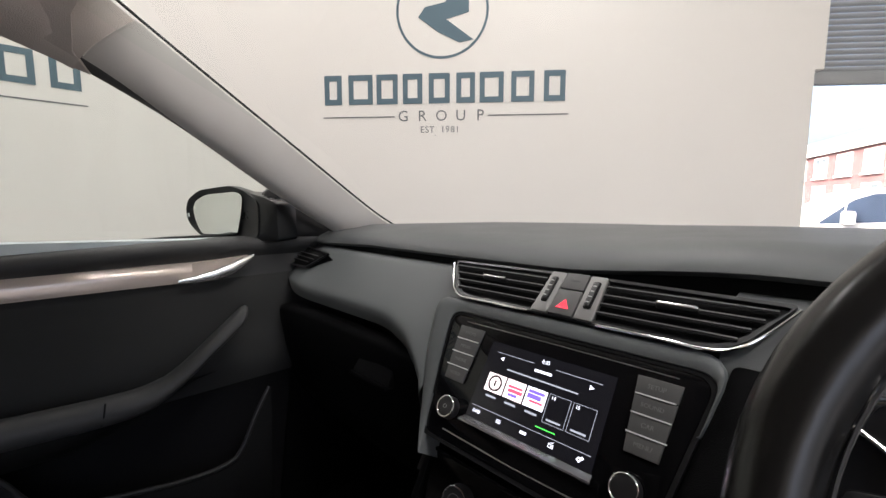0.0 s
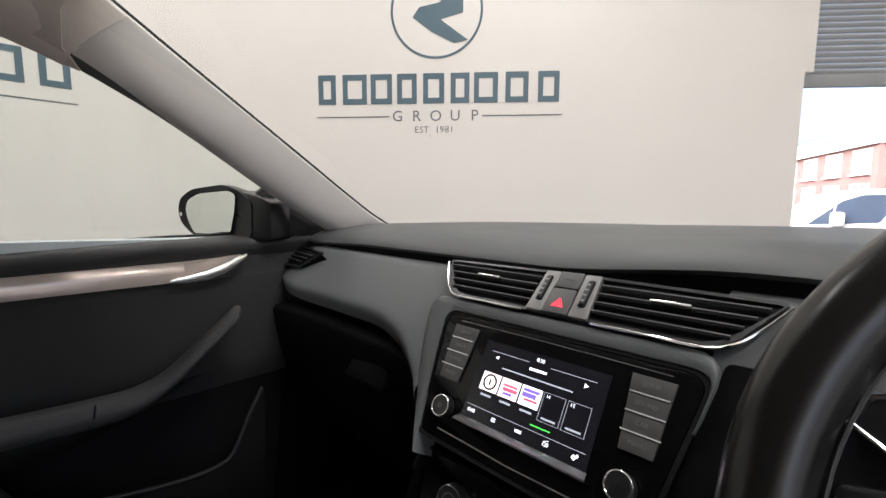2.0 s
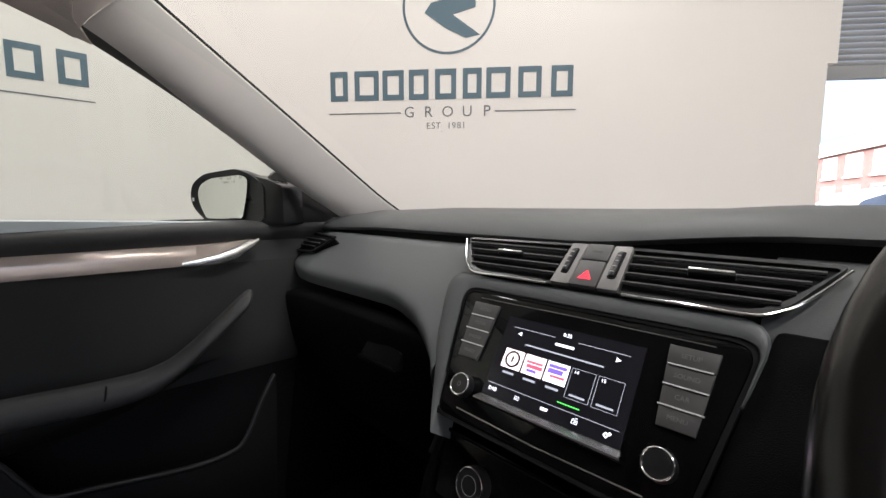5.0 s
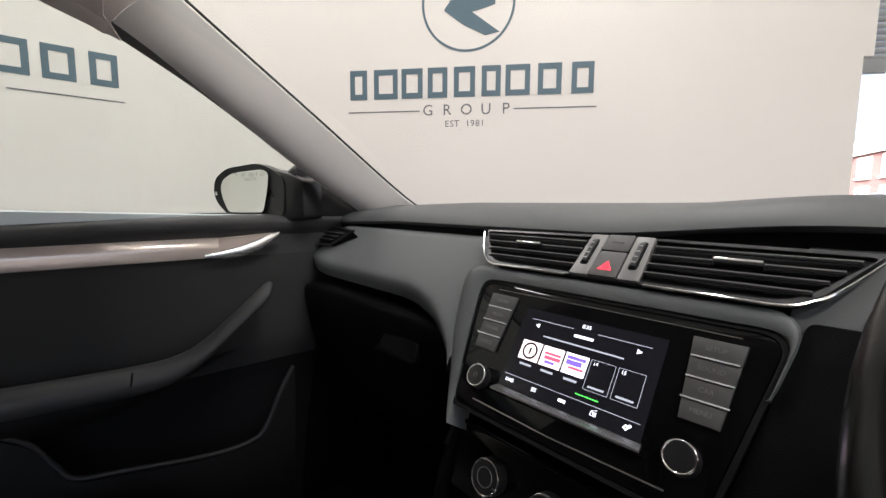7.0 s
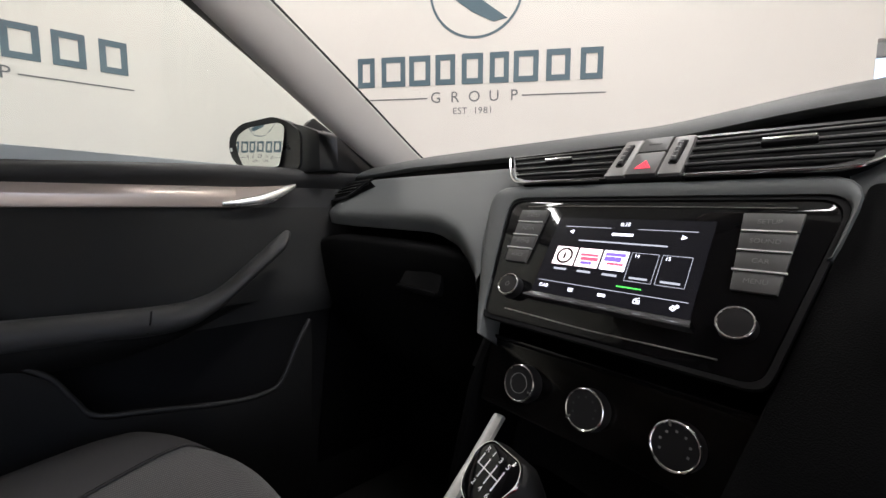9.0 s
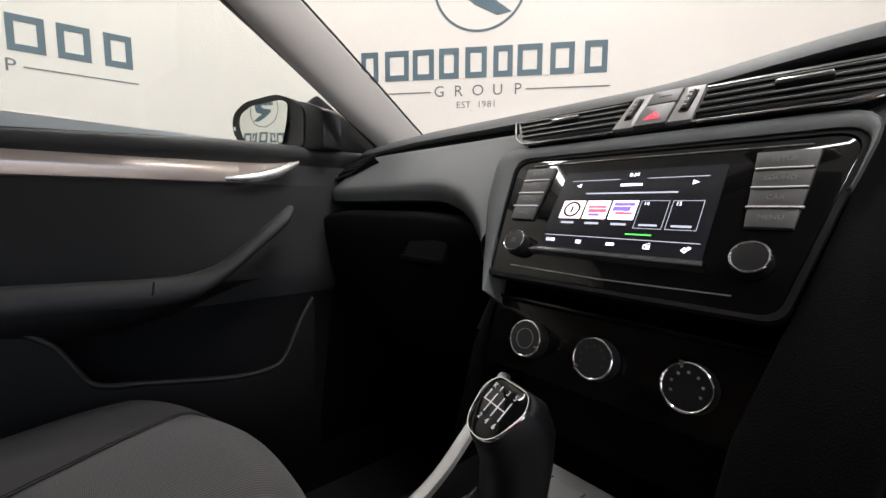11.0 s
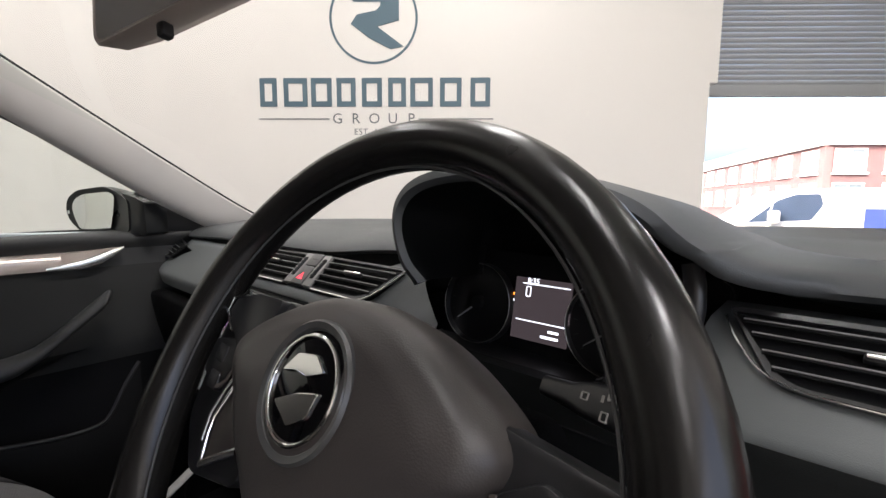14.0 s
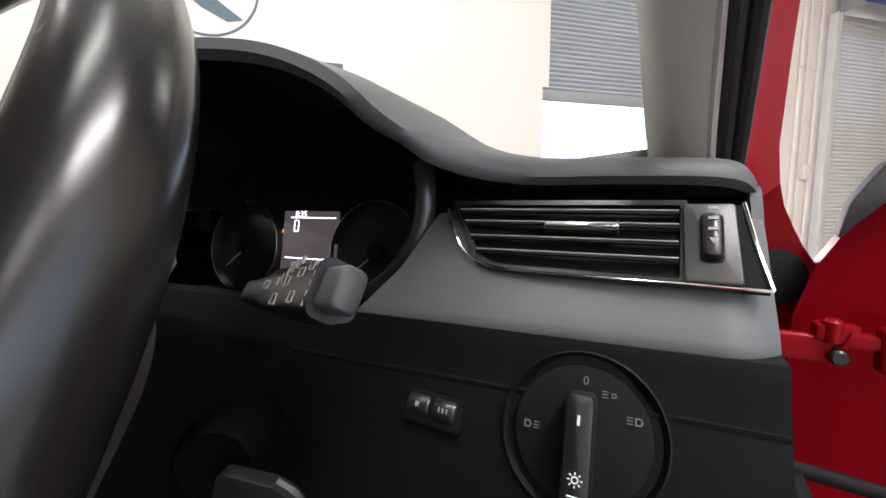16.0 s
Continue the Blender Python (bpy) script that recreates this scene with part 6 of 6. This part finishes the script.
    part("mirror_sail", prism(round_poly(poly, 0.006), plane_at((-0.695, 0, 0), (0, 1, 0), UP), -0.004, 0.010, 0.003), satin_black, t, "black mirror sail panel")
    return t


passenger_door()


def door_mirror():
    t = thing("door_mirror", "black-housed passenger door mirror on the car's outside", "door mirror", at=(-0.78, 0.03, 0.96))
    m = plane_at((-0.775, -0.003, 1.018), (0.89, 0.45, 0), (0.02, -0.012, 1))
    gm = m @ pose(0, 0, 0, -2.6, 0, 0)
    out = round_poly([(-0.056, -0.053), (0.104, -0.053), (0.108, 0.022), (0.075, 0.046), (0.035, 0.058), (-0.052, 0.049), (-0.088, 0.028), (-0.095, 0.0), (-0.088, -0.025)], 0.014, 4)
    rows = []
    for z, f in ((-0.085, 0.35), (-0.075, 0.62), (-0.05, 0.88), (-0.02, 0.99), (0.0, 1.0), (0.004, 0.985), (0.003, 0.965)):
        rows.append([m @ Vector((px * f, py * f, z)) for px, py in out])
    part("housing", loft(rows, True, True), mirror_black, t, "black mirror housing", smooth=60)
    gl = round_poly([(-0.046, -0.047), (0.052, -0.047), (0.064, 0.0), (0.068, 0.036), (0.050, 0.044), (-0.032, 0.038), (-0.062, 0.024), (-0.069, 0.006), (-0.063, -0.018)], 0.010, 4)
    bulge = lambda x, y: 0.0075 - (x * x + y * y) / 6.5
    gb = bmesh.new()
    hub = gb.verts.new(gm @ Vector((-0.005, 0, bulge(-0.005, 0))))
    prev = None
    for f in [k / 8 for k in range(1, 9)]:
        ring = [gb.verts.new(gm @ Vector((-0.005 + (x + 0.005) * f, y * f, bulge(-0.005 + (x + 0.005) * f, y * f)))) for x, y in gl]
        for i in range(len(ring)):
            j = (i + 1) % len(ring)
            gb.faces.new((hub, ring[i], ring[j]) if prev is None else (prev[i], ring[i], ring[j], prev[j]))
        prev = ring
    part("glass", gb, mirror_glass, t, "convex silvered mirror glass", smooth=80)
    part("indicator", prism(rect(0.004, 0.008, -0.086, -0.006), m, 0.003, 0.0055, 0.001), ink_white_print, t)
    part("arm", prism(round_poly([(0.05, -0.060), (0.150, -0.060), (0.150, 0.020), (0.115, 0.034), (0.06, 0.046)], 0.008), m, -0.06, 0.000, 0.004), mirror_black, t)


mirror_black = surface("black_mirror_plastic", (0.010, 0.011, 0.012), 0.3, vary=0.1)
door_mirror()


def passenger_seat():
    t = thing("front_seat", "black front passenger seat with ribbed cloth cushion", "car seat", at=(-0.40, -0.55, 0.15))
    xs = [-0.585 + 0.475 * i / 40 for i in range(41)]
    rows = []
    for i, x in enumerate(xs):
        u = (i - 20) / 20
        side = max(0.0, (abs(u) - 0.74) / 0.26)
        crown = 0.567 + (0.010 if u < 0 else 0.020) * max(0.0, 1 - ((abs(u) - 0.72) / 0.22) ** 2) - 0.10 * side ** 2.2
        fy = -0.135 - 0.13 * abs(u - 0.1) ** 2.5
        turn = 0.42 * max(0.0, 1 - abs(u + 0.5) / 0.5)
        line = spline([(x, fy + 0.02, 0.36), (x, fy + 0.012, 0.47), (x, fy - 0.002, crown - 0.052), (x, fy - 0.030, crown - 0.016), (x, fy - 0.075, crown), (x, fy - 0.2, crown - 0.006), (x, fy - 0.4, crown - 0.02), (x, -0.72, crown - 0.03)], 4)
        rows.append([Vector((p.x + turn * min(0.2, max(0.0, fy - 0.05 - p.y)), p.y, p.z)) for p in line])
    part("cushion", loft(rows[10:]), seat_cloth, t, "ribbed dark grey cloth cushion", smooth=80)
    part("bolster", loft([[p + Vector((0, 0, 0.004)) for p in r] for r in rows[:11]]), seat_side, t, "plain black cloth side bolster", smooth=80)
    part("cushion_seam", tube([q + Vector((0.001, 0.001, 0.002)) for q in rows[10]], 0.0016, 8), seat_side, t)
    for sx in (-0.597, -0.098):
        part("side_panel", box((sx - 0.012, -0.72, 0.30), (sx + 0.012, -0.24, 0.52), 0.01), seat_side, t)
    rows = []
    for z, d in ((0.50, -0.74), (0.65, -0.78), (0.85, -0.84), (1.05, -0.90), (1.15, -0.93)):
        rows.append([(-0.395 + 0.24 * u, d + 0.05 * abs(u) ** 2, z) for u in [k / 6 for k in range(-6, 7)]])
    part("backrest", sheet(rows, 0.09), seat_cloth, t, smooth=60)


passenger_seat()


def interior_mirror():
    t = thing("rear_view_mirror", "tan-grey framed interior rear-view mirror", "mirror", at=(0.08, -0.09, 1.24))
    x = Vector((0.93, 0.33, 0.16)).normalized()
    m = plane_at((0.102, -0.075, 1.240), x, (0.05, 0.12, 1))
    out = round_poly([(-0.12, -0.032), (0.11, -0.032), (0.12, 0.03), (-0.115, 0.036)], 0.014, 5)
    rows = []
    for z, f in ((-0.035, 0.7), (-0.02, 0.93), (0.0, 1.0), (0.004, 0.97), (0.003, 0.93)):
        rows.append([m @ Vector((px * f, py * f, z)) for px, py in out])
    part("housing", loft(rows, True, True), mirror_tan, t, "tan-grey plastic mirror housing", smooth=60)
    part("glass", prism([(px * 0.93, py * 0.9) for px, py in out], m, 0.003, 0.0042), mirror_glass, t, smooth=0)
    part("dip_lever", prism(round_poly(rect(0.011, 0.014, -0.028, -0.039), 0.003), m, -0.012, -0.002, 0.002), satin_black, t)
    part("stem", tube([m @ Vector((0, 0.0, -0.03)), (0.05, 0.02, 1.30), (0.04, 0.03, 1.345)], 0.009, 10), satin_black, t)


mirror_tan = surface("tan_grey_plastic", (0.42, 0.36, 0.31), 0.5)
interior_mirror()


def driver_door_and_post():
    t = thing("door_post", "red painted door post with door hinge", "car body", at=(0.76, 0.35, 0.3))
    # post flange and outer wing, in paint
    rows = []
    skin = [(0.716, 1.30, 0.36), (0.719, 1.16, 0.36), (0.719, 1.09, 0.36), (0.719, 1.02, 0.36), (0.726, 0.965, 0.36)]
    edge = [(0.764, 1.30, 0.36), (0.757, 1.16, 0.36), (0.7535, 1.10, 0.36), (0.750, 1.017, 0.36), (0.753, 0.982, 0.36)]
    for (xa, za, ya), (xb, zb, yb) in zip(skin, edge):
        rows.append([(xa - 0.02, ya - 0.05, za), (xa, ya - 0.012, za), ((xa + xb) / 2, min(ya, yb) - 0.008, (za + zb) / 2), (xb - 0.004, yb - 0.004, zb), (xb, yb + 0.02, zb), (xb - 0.005, yb + 0.1, zb)])
    part("pillar_skin", loft(rows), red_paint, t, "red outer pillar skin", smooth=60)
    wing = [(0.7505, 1.012), (0.753, 0.985), (0.758, 0.962), (0.766, 0.943), (0.775, 0.924), (0.788, 0.904), (0.80, 0.88), (0.80, 0.25), (0.69, 0.25), (0.69, 0.92), (0.722, 0.950)]
    part("wing_edge", prism(wing, plane_at((0, 0.372, 0), (1, 0, 0), UP), -0.02, 0.0, 0.003), red_paint, t, "red front wing edge")
    part("post_face", prism([(0.27, 0.20), (0.36, 0.20), (0.36, 0.93), (0.27, 0.93)], plane_at((0.712, 0, 0), (0, 1, 0.0), UP), -0.004, 0.004), red_paint, t)
    sl = spline([(0.705, 0.35, 0.945), (0.696, 0.326, 0.97), (0.684, 0.246, 1.02), (0.672, 0.166, 1.07), (0.660, 0.086, 1.12), (0.634, -0.04, 1.19), (0.59, -0.2, 1.272)], 5)
    part("door_seal", tube(sl, 0.0062, 10), rubber, t, "black rubber door seal")
    part("outer_door_seal", tube([p + Vector((0.0115, 0.006, 0.001)) for p in sl], 0.0066, 10), rubber, t, "black rubber door seal")
    # Thin silver tube draws the highlight running along the rubber seals.
    part("seal_glint", tube([p + Vector((0.0035, -0.0035, 0.0)) for p in sl], 0.0007, 6), dark_silver, t)
    part("door_seal_low", tube([(0.704, 0.33, 0.96), (0.704, 0.24, 0.90), (0.702, 0.20, 0.85), (0.702, 0.19, 0.6), (0.702, 0.19, 0.3)], 0.010, 10), rubber, t)
    part("grommet", lathe([(0.001, -0.004), (0.027, -0.004), (0.027, 0.003), (0.019, 0.006), (0.001, 0.006)], plane_at((0.752, 0.362, 0.893), (1, 0.12, 0), UP), 24), matte_black, t)
    hinge = part("hinge_leaf", box((0.712, 0.292, 0.834), (0.777, 0.303, 0.857), 0.003), red_paint, t)
    part("hinge_plate", prism(round_poly([(0.764, 0.853), (0.782, 0.853), (0.792, 0.858), (0.792, 0.867), (0.764, 0.867)], 0.002), plane_at((0, 0.290, 0), (1, 0, 0), UP), -0.014, 0.0, 0.002), red_paint, hinge)
    part("hinge_knuckle", lathe([(0.001, -0.009), (0.0065, -0.009), (0.007, -0.007), (0.007, 0.008), (0.005, 0.010), (0.001, 0.010)], Matrix.Translation((0.775, 0.294, 0.861)), 16), red_paint, hinge)
    part("hinge_arm", prism([(0.780, 0.849), (0.812, 0.850), (0.812, 0.859), (0.785, 0.862)], plane_at((0, 0.288, 0), (1, 0, 0), UP), -0.012, 0.0, 0.002), red_paint, hinge)
    part("door_bracket", box((0.803, 0.284, 0.832), (0.835, 0.30, 0.868), 0.004), red_paint, hinge)
    part("hinge_bolt", lathe([(0.0065, -0.02), (0.0065, 0.006), (0.005, 0.008), (0.0005, 0.008)], plane_at((0.779, 0.293, 0.841), (1, 0, 0), UP), 12), satin_black, hinge)
    part("check_strap", tube([(0.712, 0.20, 0.79), (0.76, 0.20, 0.785), (0.87, 0.19, 0.775)], 0.005, 10), matte_black, t, "black door check strap", smooth=70)
    part("wiring_gaiter", tube([(0.716, 0.17, 0.80), (0.728, 0.155, 0.76), (0.735, 0.15, 0.70), (0.74, 0.16, 0.62)], [0.008, 0.012, 0.013, 0.009], 14), matte_black, t, "black wiring gaiter", smooth=80)
    # the open door
    d = thing("driver_door", "red driver's door standing wide open", "car door", at=(0.95, 0.2, 0.3))
    hinge_p, far = Vector((0.764, 0.345, 0)), Vector((1.75, 0.06, 0))
    ax = (far - hinge_p).normalized()
    dm = plane_at(hinge_p, ax, UP)
    edge = [(0.0, 0.25), (0.0, 0.86), (0.012, 0.905), (0.030, 0.940), (0.058, 0.980), (0.12, 1.01), (1.05, 1.03), (1.05, 0.25)]
    part("door_frame", prism(edge, dm, -0.07, 0.0), red_paint, d, "red painted door shell", smooth=30)
    part("door_card", prism(round_poly([(0.42, 0.30), (1.0, 0.30), (1.0, 0.99), (0.44, 0.975), (0.42, 0.90)], 0.03), dm, 0.0, 0.04, 0.01), door_soft, d, "black inner door card")
    part("sill_trim", prism(round_poly([(0.024, 0.932), (0.056, 0.972), (0.12, 1.004), (1.0, 1.026), (1.0, 1.056), (0.12, 1.034), (0.05, 1.000), (0.030, 0.965)], 0.006), dm, -0.05, 0.014, 0.005), stalk_grey, d, "dark grey window sill trim", smooth=50)
    part("door_glass", prism([(0.2, 1.0), (1.05, 1.02), (0.9, 1.33), (0.6, 1.33)], dm, -0.04, -0.036), glass_tint, d, smooth=0).visible_shadow = False


driver_door_and_post()


def cabin_floor():
    tagged(part("car_floor", box((-0.72, -1.6, 0.15), (0.72, 0.5, 0.2)), carpet, smooth=0), "dark grey carpeted car floor", "car floor", kind="structure")
    tagged(part("car_sill", box((0.70, -1.6, 0.15), (0.78, 0.40, 0.33), 0.015), red_paint), "red painted door sill", "car sill", kind="structure")
    # Unseen sides added over the rear doors and windows to block light.
    for x in (-0.74, 0.70):
        bm = box((x, -1.6, 0.2), (x + 0.04, -1.12 if x < 0 else -0.95, 0.98))
        box((x + (0.02 if x < 0 else -0.06), -1.6, 0.98), (x + (0.10 if x < 0 else 0.02), -1.04, 1.31), bm=bm)
        box((x + (0.10 if x < 0 else -0.12), -1.6, 1.30), (x + (0.20 if x < 0 else -0.06), -1.04, 1.42), bm=bm)
        tagged(part("cabin_light_block", bm, seat_side, smooth=0), "unseen dark side added to keep light out of the rear cabin", "cabin wall", kind="structure")
    tagged(part("bulkhead", box((-0.72, 0.46, 0.2), (0.70, 0.5, 0.95)), matte_black, smooth=0), "black bulkhead behind the dashboard", "bulkhead", kind="structure")
    # Unseen wall added to block rear light; its beige tints the inner mirror.
    tagged(part("rear_light_block", box((-0.72, -1.62, 0.2), (0.72, -1.6, 1.44)), headliner, smooth=0), "unseen beige-grey wall added to keep rear light out", "cabin wall", kind="structure")


carpet = surface("dark_carpet", (0.014, 0.013, 0.013), 0.98, grain=0.8, grain_size=600)
cabin_floor()
